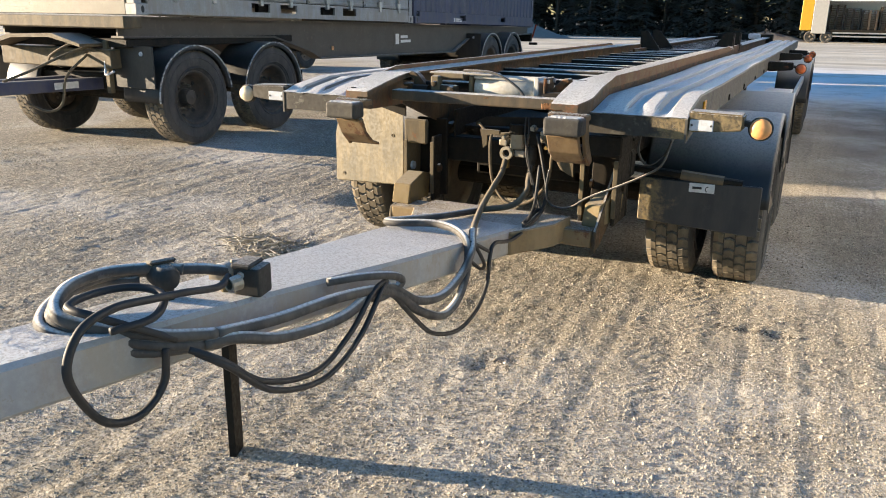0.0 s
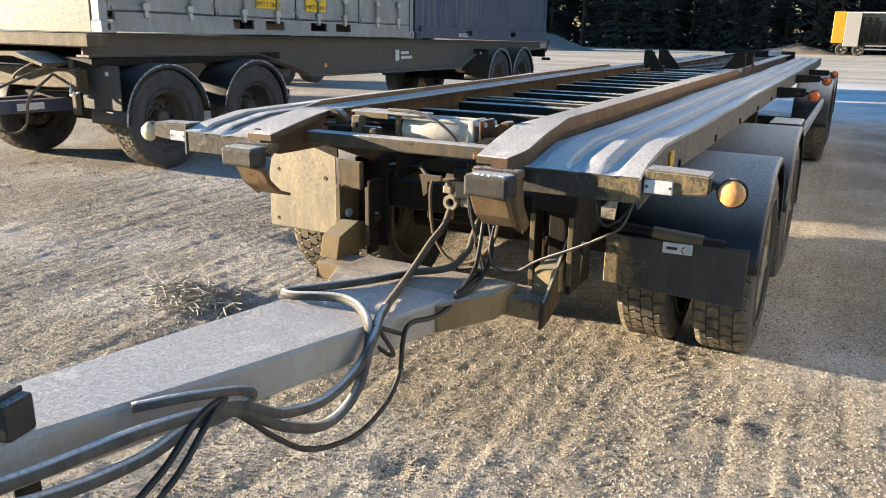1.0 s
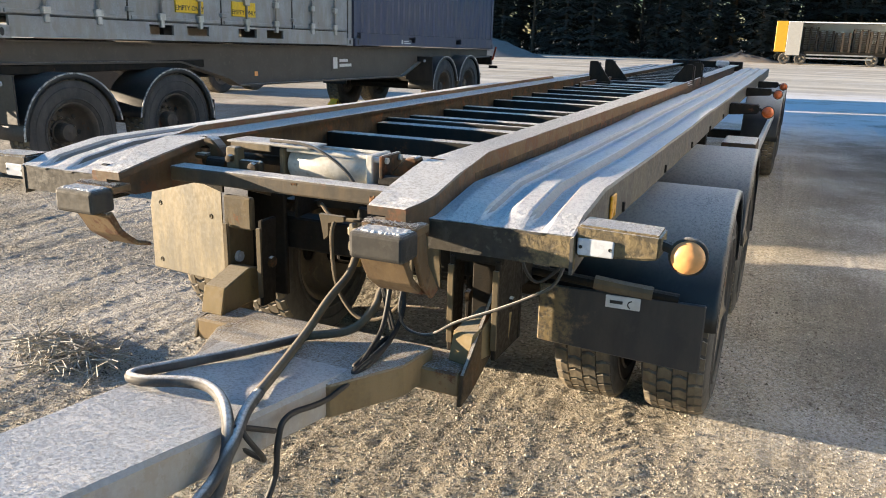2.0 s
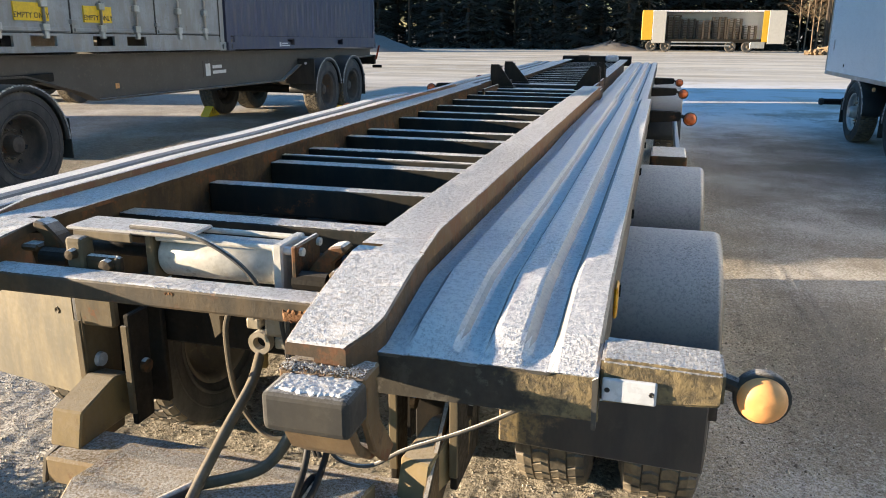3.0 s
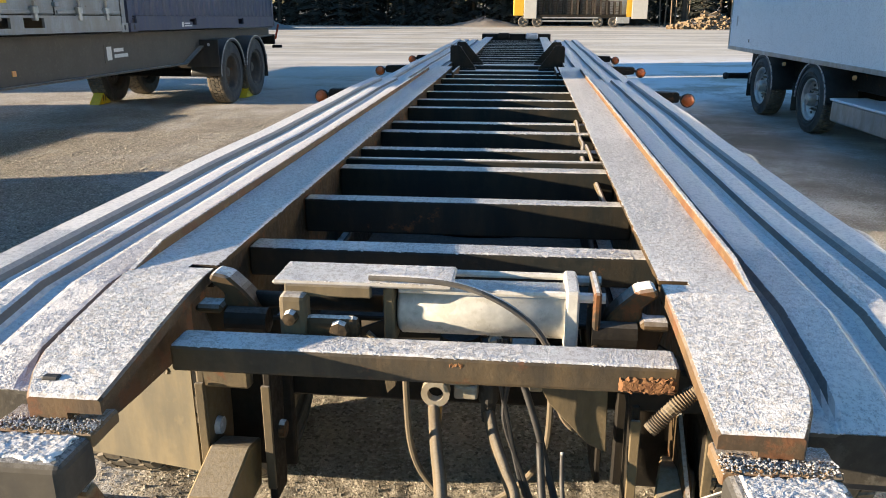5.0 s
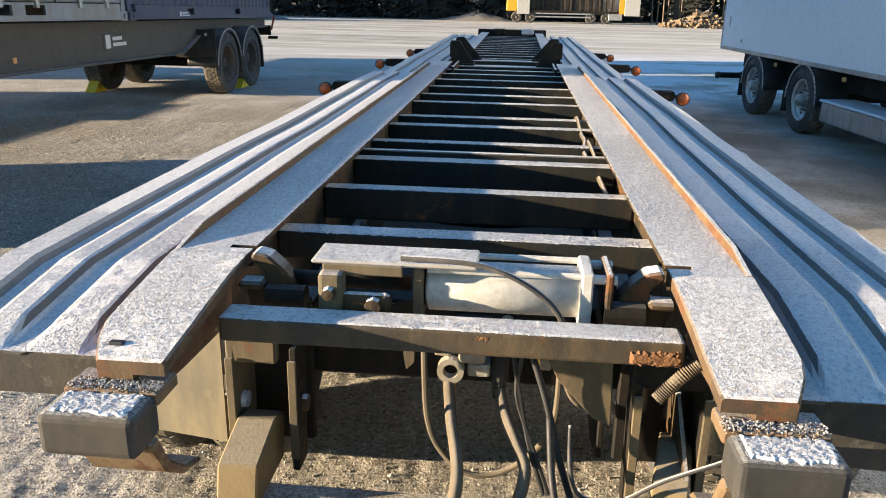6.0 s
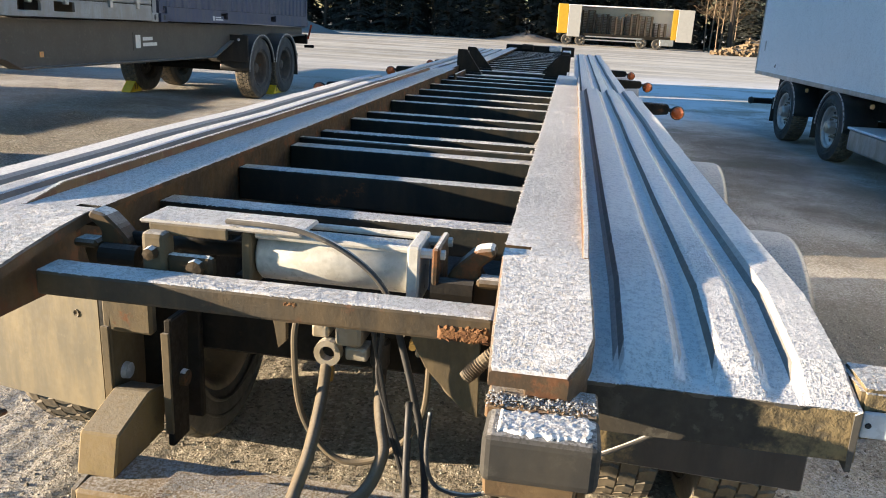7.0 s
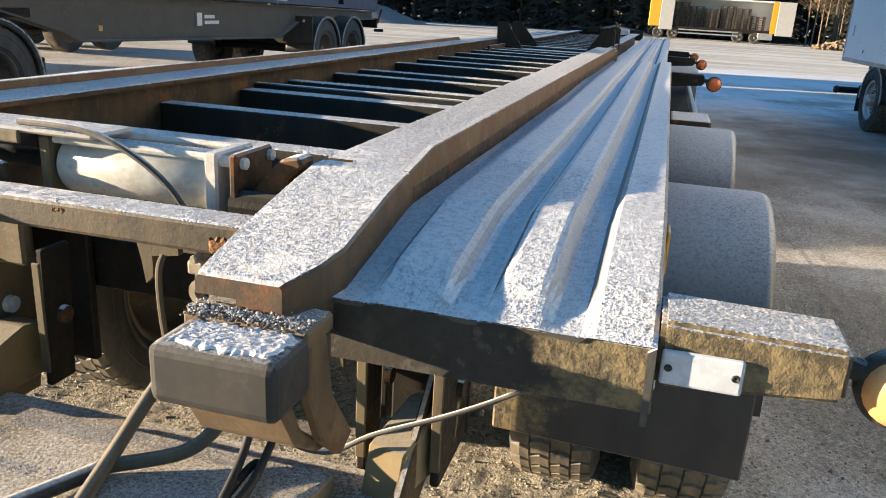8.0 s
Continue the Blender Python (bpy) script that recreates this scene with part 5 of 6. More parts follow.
part("valve_stem", lathe([(0.66, 0.0), (0.66, 0.017), (0.71, 0.020), (0.72, 0.026), (0.78, 0.026), (0.79, 0.018), (0.84, 0.018), (0.84, 0.0)], 14, Matrix.Translation((0.100, 0.625, 0)) @ Matrix.Rotation(-math.pi / 2, 4, "Y")), M_RUBBER, trailer, "black valve stem over the hose")
hose("side_cable", [(0.275, 0.40, 0.72), (0.28, 0.35, 0.624), (0.31, 0.35, 0.558), (0.40, 0.35, 0.552), (0.50, 0.35, 0.616), (0.64, 0.35, 0.685), (0.755, 0.36, 0.747), (0.83, 0.37, 0.805), (0.86, 0.42, 0.92)], 0.0055, M_HOSE, "pale cable sagging between bracket and deck", "cable", 7)
hose("side_cable", [(0.72, 0.40, 0.96), (0.72, 0.36, 0.86), (0.77, 0.36, 0.80), (0.84, 0.40, 0.86), (0.86, 0.45, 0.95)], 0.0055, M_WIRE, "pale cable loop under the deck", "cable", 7)

# ---- the loaded container trailer alongside ----
OTHER_TILT = -1.0


def container(name, y, material, label, bars):
    """A 20-foot box; its long side is the +x side at x = 0, its front end at y = 0, its floor at z = 0."""
    c = tagged(new(name), label, "container", "containers on the trailer")
    c.matrix_world = pose(-5.02, y, 1.415 - 0.0175 * (y - 2.8), OTHER_TILT, 0, 0)
    L, W, H = 6.058, 2.438, 2.591
    # bottom side rail with fork pockets
    holes = [L / 2 + d for d in ((-1.025, -0.45, 0.45, 1.025) if bars else (-1.05, 1.05))]
    hw = 0.18 if bars else 0.13
    for xs in ((-0.03, 0.0), (-W, -W + 0.03)):
        y0 = 0.16
        for h in holes + [L]:
            y1 = min(h - hw, L - 0.16)
            part("bottom_rail", box(*xs, y0, y1, 0.015, 0.205), material, c)
            if h < L - 0.2:
                part("pocket_bridge", box(*xs, y1, h + hw, 0.180, 0.205), material, c)
                part("pocket_sill", box(*xs, y1, h + hw, 0.015, 0.075), material, c)
            y0 = h + hw
    for h in holes:
        bm = box(-0.42, -0.36, h - hw, h + hw, 0.07, 0.185)
        add_box(bm, -0.36, -0.031, h - hw, h + hw, 0.180, 0.186)
        add_box(bm, -0.36, -0.031, h - hw, h + hw, 0.066, 0.074)
        # pocket lined in black to deepen the shade in it
        part("fork_pocket", bm, M_INK, c, "dark fork pocket")
    for x in (-W + 0.03, -0.03 - 0.10):
        for yy in (0.0, L - 0.10):
            part("corner_post", box(x - 0.0, x + 0.10, yy, yy + 0.10, 0.118, H - 0.118), material, c)
    for x in (-W, -0.162):
        for yy in (0.0, L - 0.178):
            for z in (0.0, H - 0.118):
                cb = part("corner_casting", box(x, x + 0.162, yy, yy + 0.178, z, z + 0.118, bevel=0.008), material, c)
                # flat black oval stands for the dark inside the casting
                part("casting_hole", lathe([(0, 0.0), (0, 0.022), (0.004, 0.022), (0.004, 0.0)], 12, Matrix.Translation((x + 0.160 if x > -1 else x - 0.002, yy + 0.085, z + 0.06)) @ Matrix.Diagonal((1, 1, 1.7, 1))), M_INK, cb)
    # corrugated walls
    for x, sgn in ((-0.045, 1), (-W + 0.045, -1)):
        prof, yy = [], 0.10
        while yy < L - 0.16:
            prof += [(x, yy), (x, yy + 0.080), (x - sgn * 0.020, yy + 0.080 + 0.030), (x - sgn * 0.020, yy + 0.080 + 0.030 + 0.068)]
            yy += 0.208
        prof.append((x, L - 0.10))
        bm = bmesh.new()
        back = x - sgn * 0.030
        lo, hi = [bm.verts.new((px, py, 0.16)) for px, py in prof], [bm.verts.new((px, py, H - 0.10)) for px, py in prof]
        for i in range(len(prof) - 1):
            bm.faces.new((lo[i], lo[i + 1], hi[i + 1], hi[i]) if sgn > 0 else (lo[i + 1], lo[i], hi[i], hi[i + 1]))
        add_box(bm, min(back, back - 0.002), max(back, back - 0.002), 0.10, L - 0.10, 0.16, H - 0.10)
        if not (bars and sgn > 0):
            part("side_wall", bm, material, c, "corrugated steel side")
        else:
            bm.free()
    if bars:
        # side doors: flat leaves with frames, hinges and locking bars
        n = 4
        for i in range(n):
            y0, y1 = 0.11 + i * (L - 0.22) / n, 0.11 + (i + 1) * (L - 0.22) / n - 0.012
            leaf = part("side_door", box(-0.060, -0.030, y0, y1, 0.215, H - 0.12, bevel=0.006), material, c, "pale steel side door leaf")
            part("door_sill", box(-0.031, -0.012, y0 + 0.03, y1 - 0.03, 0.225, 0.262, bevel=0.004), material, leaf)
            part("gasket", box(-0.034, -0.022, y1 - 0.008, y1 + 0.010, 0.185, H - 0.12), M_RUBBER, leaf)
            for f in (0.30, 0.72):
                yy = y0 + f * (y1 - y0)
                br = part("locking_bar", lathe([(0.17, 0.0), (0.17, 0.017), (H - 0.12, 0.017), (H - 0.12, 0.0)], 10, Matrix.Translation((0.005, yy, 0)) @ Matrix.Rotation(-math.pi / 2, 4, "Y")), M_ALU, c, "galvanised locking bar", smooth=True)
                for z in (0.225, 0.46, 1.2):
                    part("bar_keeper", box(-0.03, 0.032, yy - 0.045, yy + 0.045, z, z + 0.075, bevel=0.008), M_ALU, br)
                part("bar_cam", box(-0.025, 0.03, yy - 0.028, yy + 0.028, 0.15, 0.235, bevel=0.008), M_ALU, br)
            for z in (0.30, 0.95):
                part("hinge", box(-0.036, 0.012, y0 - 0.04, y0 + 0.05, z, z + 0.05, bevel=0.006), material, leaf)
        for yy in (2.47, 3.435):
            sg = part("warning_sign", box(-0.029, -0.010, yy - 0.225, yy + 0.225, 0.325, 0.50, bevel=0.001), M_SIGN, c, "yellow sign reading EMPTY ONLY")
            written("sign_words", "EMPTY ONLY", 0.078, M_INK, sg, pose(-0.0085, yy, 0.375, 90, 0, 90))
    else:
        part("seam_bar", box(-0.046, -0.030, 0.12, L - 0.12, 0.165, 0.185), material, c)
        lb = part("owner_mark", box(-0.004, 0.001, 1.55, 1.95, 0.045, 0.125), material, c)
        part("mark_bar", box(0.001, 0.002, 1.56, 1.62, 0.05, 0.12), M_LABEL, lb)
        for z in (0.055, 0.09):
            part("mark_bar", box(0.001, 0.002, 1.65, 1.92 if z < 0.08 else 1.85, z, z + 0.020), M_LABEL, lb)
    # ends, floor, roof
    for yy in (0.02, L - 0.06):
        prof, x = [], -W + 0.10
        while x < -0.24:
            prof += [(x, yy + 0.012), (x + 0.10, yy + 0.012), (x + 0.13, yy - 0.012), (x + 0.215, yy - 0.012)]
            x += 0.245
        prof += [(-0.10, yy + 0.012), (-0.10, yy + 0.030), (-W + 0.10, yy + 0.030)]
        bm = prism(prof, "z", 0.12, H - 0.10)
        part("end_wall", bm, M_CONT_END if bars else material, c, "corrugated end wall")
        part("end_sill", box(-W + 0.16, -0.16, yy - 0.018, yy + 0.03, 0.0, 0.44 if bars else 0.13, bevel=0.006), M_CONT_END if bars else material, c)
    part("floor_pan", box(-W + 0.04, -0.04, 0.05, L - 0.05, 0.192, 0.21), M_DARK, c)
    part("roof", box(-W + 0.01, -0.01, 0.01, L - 0.01, H - 0.06, H - 0.01, bevel=0.01), material, c)
    return c


container("shipping_container", 2.80, M_CONT_W, "pale grey 20-foot container with side doors and yellow signs", True)
container("shipping_container", 8.93, M_CONT_B, "dark blue corrugated 20-foot container", False)

other = thing("loaded_trailer", "long brown container trailer carrying two boxes, wheels chocked", "trailer")


def slope(y):
    return -0.0175 * (y - 2.8)


bm = bmesh.new()
for x in (-5.22, -7.0):
    top, low = 1.405, ((2.7, 1.20), (5.2, 1.18), (6.0, 0.98), (6.25, 0.87), (10.8, 0.84), (11.5, 1.08), (15.1, 1.15))
    poly = [(y, z + (0 if y < 5 else 0) + slope(y) * 0.5) for y, z in low] + [(15.1, top + slope(15.1)), (2.7, top + slope(2.7))]
    add_prism(bm, poly, "x", x - 0.012, x + 0.012)
    lowp = [(y, z + slope(y) * 0.5) for y, z in low]
    for (ya, za), (yb, zb) in zip(lowp, lowp[1:]):
        add_prism(bm, [(ya, za), (yb, zb), (yb, zb - 0.02), (ya, za - 0.02)], "x", x - 0.09, x + 0.09)
    add_prism(bm, [(2.7, top - 0.02), (15.1, top - 0.02 + slope(15.1)), (15.1, top + slope(15.1)), (2.7, top)], "x", x - 0.09, x + 0.09)
part("frame_beam", bm, M_CHASSIS, other, "deep dusty brown frame beam")
for y in (2.75, 4.2, 5.8, 7.4, 8.9, 10.4, 12.0, 13.6, 15.0):
    part("outrigger", box(-7.42, -5.24, y - 0.06, y + 0.06, 1.27 + slope(y), 1.40 + slope(y), bevel=0.006), M_CHASSIS, other)
# dusty tan instead of frame brown, partly for the sun on this end
part("front_bolster", box(-7.46, -5.02, 2.62, 2.86, 1.28, 1.402, bevel=0.01), M_TAN, other, "dusty front bolster, sunlight put into its tan")
mark = part("owner_mark", box(-5.207, -5.203, 8.50, 9.15, 0.93, 1.17), M_CHASSIS, other)
part("mark_bar", box(-5.2028, -5.2015, 8.56, 8.68, 0.965, 1.135), M_LABEL, mark, "white painted mark with two worn lines")
for z, b in ((1.06, 8.99), (0.985, 9.10)):
    part("mark_bar", box(-5.2028, -5.2015, 8.74, b, z, z + 0.045), M_LABEL, mark)
part("side_reflector", box(-5.207, -5.198, 6.62, 6.68, 0.93, 0.99), M_ORANGE, other)
for y in (3.45, 4.84, 12.12, 13.34):
    for x, sd in ((-5.05, 1), (-7.19, -1)):
        wheel(other, 0.525, 0.30, 0.29, (x, y, 0.522), sd, -0.085, turn=y, metal=M_RIM_DARK)
        gx = (-5.42, -4.885) if sd > 0 else (-7.36, -6.82)
        guard(other, 0.570, (0, y, 0.525), *gx, radians(-2 if y in (4.84, 13.34) else 8), radians(182 if y in (3.45, 12.12) else 172), M_GUARD_DRY, -4.884 if sd > 0 else None, skirt=0.05)
    part("axle", lathe([(-7.0, 0.0), (-7.0, 0.08), (-5.2, 0.08), (-5.2, 0.0)], 14, Matrix.Translation((0, y, 0.52))), M_DARK, other)
for y0 in (2.83, 11.50):
    part("front_panel", box(-5.45, -4.89, y0, y0 + 0.02, 0.66, 1.10, bevel=0.004), M_GUARD_DRY, other, "black splash panel")
    part("panel_lamp", lathe([(0, 0.0), (0.012, 0.02), (0.0, 0.025)], 12, Matrix.Translation((-5.05, y0 - 0.001, 1.02)) @ Matrix.Rotation(-math.pi / 2, 4, "Z")), M_PLATE, other)
for y0 in (5.43, 13.94):
    part("rear_flap", box(-5.44, -4.89, y0, y0 + 0.012, 0.30, 0.72, bevel=0.003), M_RUBBER, other, "rubber mud flap")
for y0 in (3.0, 11.9):
    part("bogie_frame", box(-6.9, -5.4, y0, y0 + 2.2, 0.60, 0.78, bevel=0.01), M_DARK, other)
part("turntable_plate", box(-6.9, -5.15, 2.75, 5.6, 1.08, 1.17, bevel=0.01), M_DARK, other)
# the same tan carries the sunlight on the bogie's front
part("bogie_front", box(-7.1, -5.35, 2.70, 2.85, 0.86, 1.06, bevel=0.01), M_TAN, other, "dusty bogie front beam, sunlight put into its tan")
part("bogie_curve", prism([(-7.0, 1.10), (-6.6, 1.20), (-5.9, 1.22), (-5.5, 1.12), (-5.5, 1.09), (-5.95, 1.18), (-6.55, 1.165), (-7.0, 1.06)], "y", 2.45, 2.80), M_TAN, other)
part("tow_bar", prism([(0.55, 0.63), (3.25, 0.60), (3.25, 0.73), (0.55, 0.76)], "x", -5.97, -5.83, bevel=0.01, m=Matrix.Translation((-5.9, 3.2, 0)) @ Matrix.Rotation(radians(-6), 4, "Z") @ Matrix.Translation((5.9, -3.2, 0))), M_CONT_B, other, "blue-grey tow bar in shade")
part("tow_label", box(-5.829, -5.826, 2.35, 2.65, 0.645, 0.715), M_LABEL, other, "worn pale label")
part("tow_bar", prism([(0.55, 0.63), (3.25, 0.60), (3.25, 0.73), (0.55, 0.76)], "x", -6.50, -6.36, bevel=0.01, m=Matrix.Translation((-6.43, 3.2, 0)) @ Matrix.Rotation(radians(4), 4, "Z") @ Matrix.Translation((6.43, -3.2, 0))), M_CONT_B, other)
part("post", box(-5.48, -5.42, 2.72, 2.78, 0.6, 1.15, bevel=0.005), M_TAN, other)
for pts in (((-5.6, 2.7, 1.1), (-5.8, 2.5, 1.0), (-5.95, 2.2, 0.85), (-6.0, 1.9, 0.75)), ((-5.7, 2.7, 1.0), (-5.75, 2.45, 0.78), (-5.8, 2.4, 0.5), (-5.9, 2.3, 0.42), (-6.1, 2.2, 0.5)), ((-5.55, 2.68, 1.05), (-5.7, 2.55, 1.12), (-6.0, 2.5, 1.0), (-6.2, 2.6, 0.9))):
    part("air_line", tube(pts, 0.014, 8), M_HOSE_TAN, other, "pale air line")
part("stay", tube([(-5.45, 2.72, 1.05), (-5.45, 2.70, 0.85), (-5.40, 2.66, 0.80), (-5.28, 2.66, 0.84)], 0.012, 8, 4), M_PLATE, other)
part("tail_board", box(-7.3, -5.1, 15.10, 15.18, 0.85, 1.05, bevel=0.01), M_DARK, other)
part("tail_marker", prism([(-5.10, 0.95), (-5.06, 0.95), (-4.98, 1.25), (-5.02, 1.25)], "y", 15.12, 15.13), M_REDLAMP, other, "red and white tail marker board")
part("tail_arm", box(-5.12, -4.92, 15.0, 15.06, 0.78, 0.84, bevel=0.006), M_DARK, other)
for x, y in ((-5.05, 13.0), (-7.2, 11.72)):
    ch = thing("wheel_chock", "yellow wheel chock with black marks beside a tyre", "chock", "wheel chocks", at=(x, y, 0.0))
    part("wedge", prism([(-0.20, 0.0), (0.20, 0.0), (0.16, 0.24), (0.08, 0.26), (-0.17, 0.02)], "y", -0.09, 0.09, bevel=0.008, m=Matrix.Rotation(math.pi / 2, 4, "Z")), M_CHOCK, ch)
    for k in (-0.03, 0.04):
        part("black_mark", box(0.0905, 0.0925, k - 0.012, k + 0.012, 0.05, 0.15), M_INK, ch)

# a further low trailer seen under the frame, with unseen shadow casters added
far_tr = thing("parked_trailer", "dark low trailer standing beyond the containers", "trailer", at=(-12.5, 14.5, 0))
part("bed", box(-1.2, 1.2, -4.5, 4.0, 1.05, 1.25, bevel=0.02), M_DARK, far_tr)
for y in (-1.3, 0.0):
    for s in (-1, 1):
        wheel(far_tr, 0.5, 0.3, 0.29, (s * 1.05, y, 0.497), s, -0.04)
# unseen body, placed so that its shadow bands the yard
part("box_body", box(-1.2, 1.2, -0.2, 3.9, 1.25, 3.6, bevel=0.03), M_CHASSIS, far_tr)

# unseen low boards and bed, added to cast the shade on the left ground
for y0, y1, z1 in ((-9.1, -7.3, 0.84), (-7.3, -5.6, 0.93), (-5.6, -3.9, 0.88)):
    part("side_skirt", box(1.10, 1.16, y0, y1 - 0.01, 0.02, z1, bevel=0.01), M_CHASSIS, far_tr)
part("front_bed", box(-1.2, 1.2, -9.1, -4.5, 0.70, 0.84, bevel=0.02), M_DARK, far_tr)

# ---- white truck ----
truck = thing("box_truck", "white box truck standing in the shade", "truck", at=(3.93, 13.6, 0), turn=0)
truck.matrix_world = pose(3.71, 13.30, 0, 0, 0, 4.0)
bm = box(0.0, 2.5, -10.2, 0.0, 0.920, 3.75, bevel=0.02)
part("cargo_box", bm, M_TRUCK, truck, "smooth white insulated side")
part("bottom_rail", box(-0.012, 0.04, -10.2, 0.004, 0.905, 0.965, bevel=0.006), M_ALU, truck)
part("corner_rail", box(-0.010, 0.03, -0.03, 0.012, 0.945, 3.70, bevel=0.008), M_ALU, truck)
part("side_latch", box(-0.008, 0.0, -0.36, -0.32, 1.30, 1.46, bevel=0.003), M_ALU, truck)
part("side_latch", box(-0.008, 0.0, -1.02, -0.99, 1.06, 1.11, bevel=0.003), M_DARK, truck)
part("under_frame", box(0.35, 2.15, -10, -0.25, 0.62, 0.86, bevel=0.01), M_DARK, truck)
for y in (-1.72, -3.55):
    for x, sd in ((0.13, -1), (2.37, 1)):
        wheel(truck, 0.445, 0.27, 0.27, (x, y, 0.442), sd, 0.02, metal=M_ALU)
    guard(truck, 0.475, (0, y, 0.442), 0.004, 0.42, radians(-2), radians(182), M_GUARD_DRY, -0.002, skirt=0.05)
    part("axle", box(0.2, 2.3, y - 0.06, y + 0.06, 0.43, 0.55), M_DARK, truck)
part("mud_flap", box(0.0, 0.40, -1.16, -1.15, 0.22, 0.60), M_RUBBER, truck)
part("mud_flap", box(0.0, 0.40, -2.99, -2.98, 0.22, 0.60), M_RUBBER, truck)
part("rear_bar", lathe([(0.0, 0.0), (0.0, 0.05), (2.5, 0.05), (2.5, 0.0)], 12, Matrix.Translation((0, -0.10, 0.45))), M_DARK, truck, "round underrun bar")
part("bar_end", lathe([(-0.06, 0.0), (-0.06, 0.05), (-0.02, 0.065), (0.01, 0.05)], 12, Matrix.Translation((0, -0.10, 0.45))), M_RUBBER, truck)
part("locker", box(0.01, 0.45, -8.2, -4.20, 0.25, 0.51, bevel=0.02), M_ALU, truck, "pale underfloor locker")
part("locker_lid", box(-0.012, 0.46, -8.2, -4.18, 0.505, 0.535, bevel=0.008), M_TRUCK, truck)
for y in (-2.55, -4.70):
    part("side_lamp", lathe([(0, 0.0), (0, 0.03), (0.03, 0.026), (0.04, 0.0)], 12, Matrix.Translation((0.02, y, 0.83)) @ Matrix.Rotation(math.pi, 4, "Z")), M_ORANGE, truck)
part("cab", box(0.02, 2.48, -12.4, -10.5, 0.6, 3.2, bevel=0.15, segs=3), M_TRUCK, truck)

# ---- open yellow trailer with pallets ----
FY = 72.0
FZ = float(fall(FY))
yel = thing("open_trailer", "yellow-ended truck trailer, side open on stacked pallets", "truck", at=(-1.06, FY, FZ), turn=2.0)
part("front_box", box(0.0, 0.9, 0.0, 2.5, 1.0, 3.55, bevel=0.03), M_YEL, yel, "sunlit yellow front end")
part("front_door", box(0.92, 2.05, -0.08, 0.0, 0.75, 3.48, bevel=0.02), M_DOOR, yel, "white folded side door")
part("back_wall", box(2.0, 10.6, 2.40, 2.5, 1.0, 3.5), M_TRUCK, yel)
part("roof", box(0.9, 10.7, -0.02, 2.5, 3.42, 3.52, bevel=0.01), M_TRUCK, yel)
part("load_floor", box(0.9, 10.7, 0.0, 2.5, 0.95, 1.10, bevel=0.01), M_DARK, yel)
part("rear_post", box(10.1, 10.55, -0.03, 0.10, 0.9, 3.5), M_YEL, yel)
part("rear_door", box(10.5, 11.85, -0.55, -0.45, 0.75, 3.5, bevel=0.01), M_DOOR, yel, "open white door leaf")
part("rear_wall", box(10.55, 10.62, 0.1, 2.4, 1.0, 3.4), M_TRUCK, yel)
for z in (0.50, 0.78):
    part("side_guard", box(2.6, 7.6, -0.02, 0.02, z, z + 0.11), M_ALU, yel)
part("locker", box(9.2, 10.4, 0.0, 0.5, 0.35, 0.90, bevel=0.02), M_ALU, yel)
part("lower_skirt", box(0.9, 10.6, 0.02, 0.06, 0.80, 0.96), M_DARK, yel)
for x in (0.9, 2.15, 7.6, 9.0):
    w = wheel(yel, 0.48, 0.3, 0.27, (x, 0.16, 0.48), 1, 0.05)
    w.matrix_basis = Matrix.Translation((x, 0.16, 0.48)) @ Matrix.Rotation(-math.pi / 2, 4, "Z")


def pallet_stack(x, n, depth):
    """Pallets one on another, each with deck boards and blocks."""
    ob = tagged(new("pallet_pile"), "stack of weathered grey wooden pallets on the trailer", "pallets", "pallet stacks")
    ob.matrix_world = yel.matrix_world @ Matrix.Translation((x, 0.35 + depth, 1.105))
    first = None
    for k in range(n):
        m = Matrix.Translation((random.uniform(-0.02, 0.02), 0, k * 0.144))
        if first:
            again(first, m)
            continue
        comb = [(-0.6, 0.0), (-0.46, 0.0), (-0.46, 0.105), (-0.07, 0.105), (-0.07, 0.0), (0.07, 0.0), (0.07, 0.105), (0.46, 0.105), (0.46, 0.0), (0.6, 0.0), (0.6, 0.140), (-0.6, 0.140)]
        bm = prism(comb, "y", -0.015, 0.81)
        first = part("pallet", bm, M_PALLET, ob, at=m)
    return ob


for i, n in enumerate((14, 12, 11, 13, 12, 8)):
    pallet_stack(2.75 + i * 1.26 + (0.1 if i > 2 else 0), n, 0.25 + 0.1 * (i % 2))

# ---- heaps at the edge of the yard ----
def heap(name, x, y, wx, wy, h, n, material, label, size):
    bm = bmesh.new()
    rnd = random.Random(int(x * 10))
    for _ in range(n):
        a, q = rnd.uniform(0, 2 * math.pi), rnd.random() ** 0.6
        px, py = wx * q * math.cos(a), wy * q * math.sin(a)
        z = h * (1 - q) * rnd.random()
        m = Matrix.Translation((px, py, z)) @ Euler((rnd.uniform(-0.4, 0.4), rnd.uniform(-0.4, 0.4), rnd.uniform(0, 3.1))).to_matrix().to_4x4()
        l, r = size * rnd.uniform(0.6, 1.5), size * rnd.uniform(0.12, 0.25)
        add_box(bm, -l / 2, l / 2, -r / 2, r / 2, -r / 2, r / 2, m=m)
    ob = part(name, bm, material)
    ob.matrix_world = pose(x, y, float(fall(y)) + 0.05)
    return tagged(ob, label, "wood pile", kind="stuff")


heap("wood_pile", 15.2, 67.0, 3.2, 1.4, 1.25, 420, M_LOG, "pale heap of split wood and planks", 0.9)
heap("plank_stack", 19.3, 66.0, 1.3, 1.2, 2.0, 120, M_LOG, "stacked pale boards", 1.5)


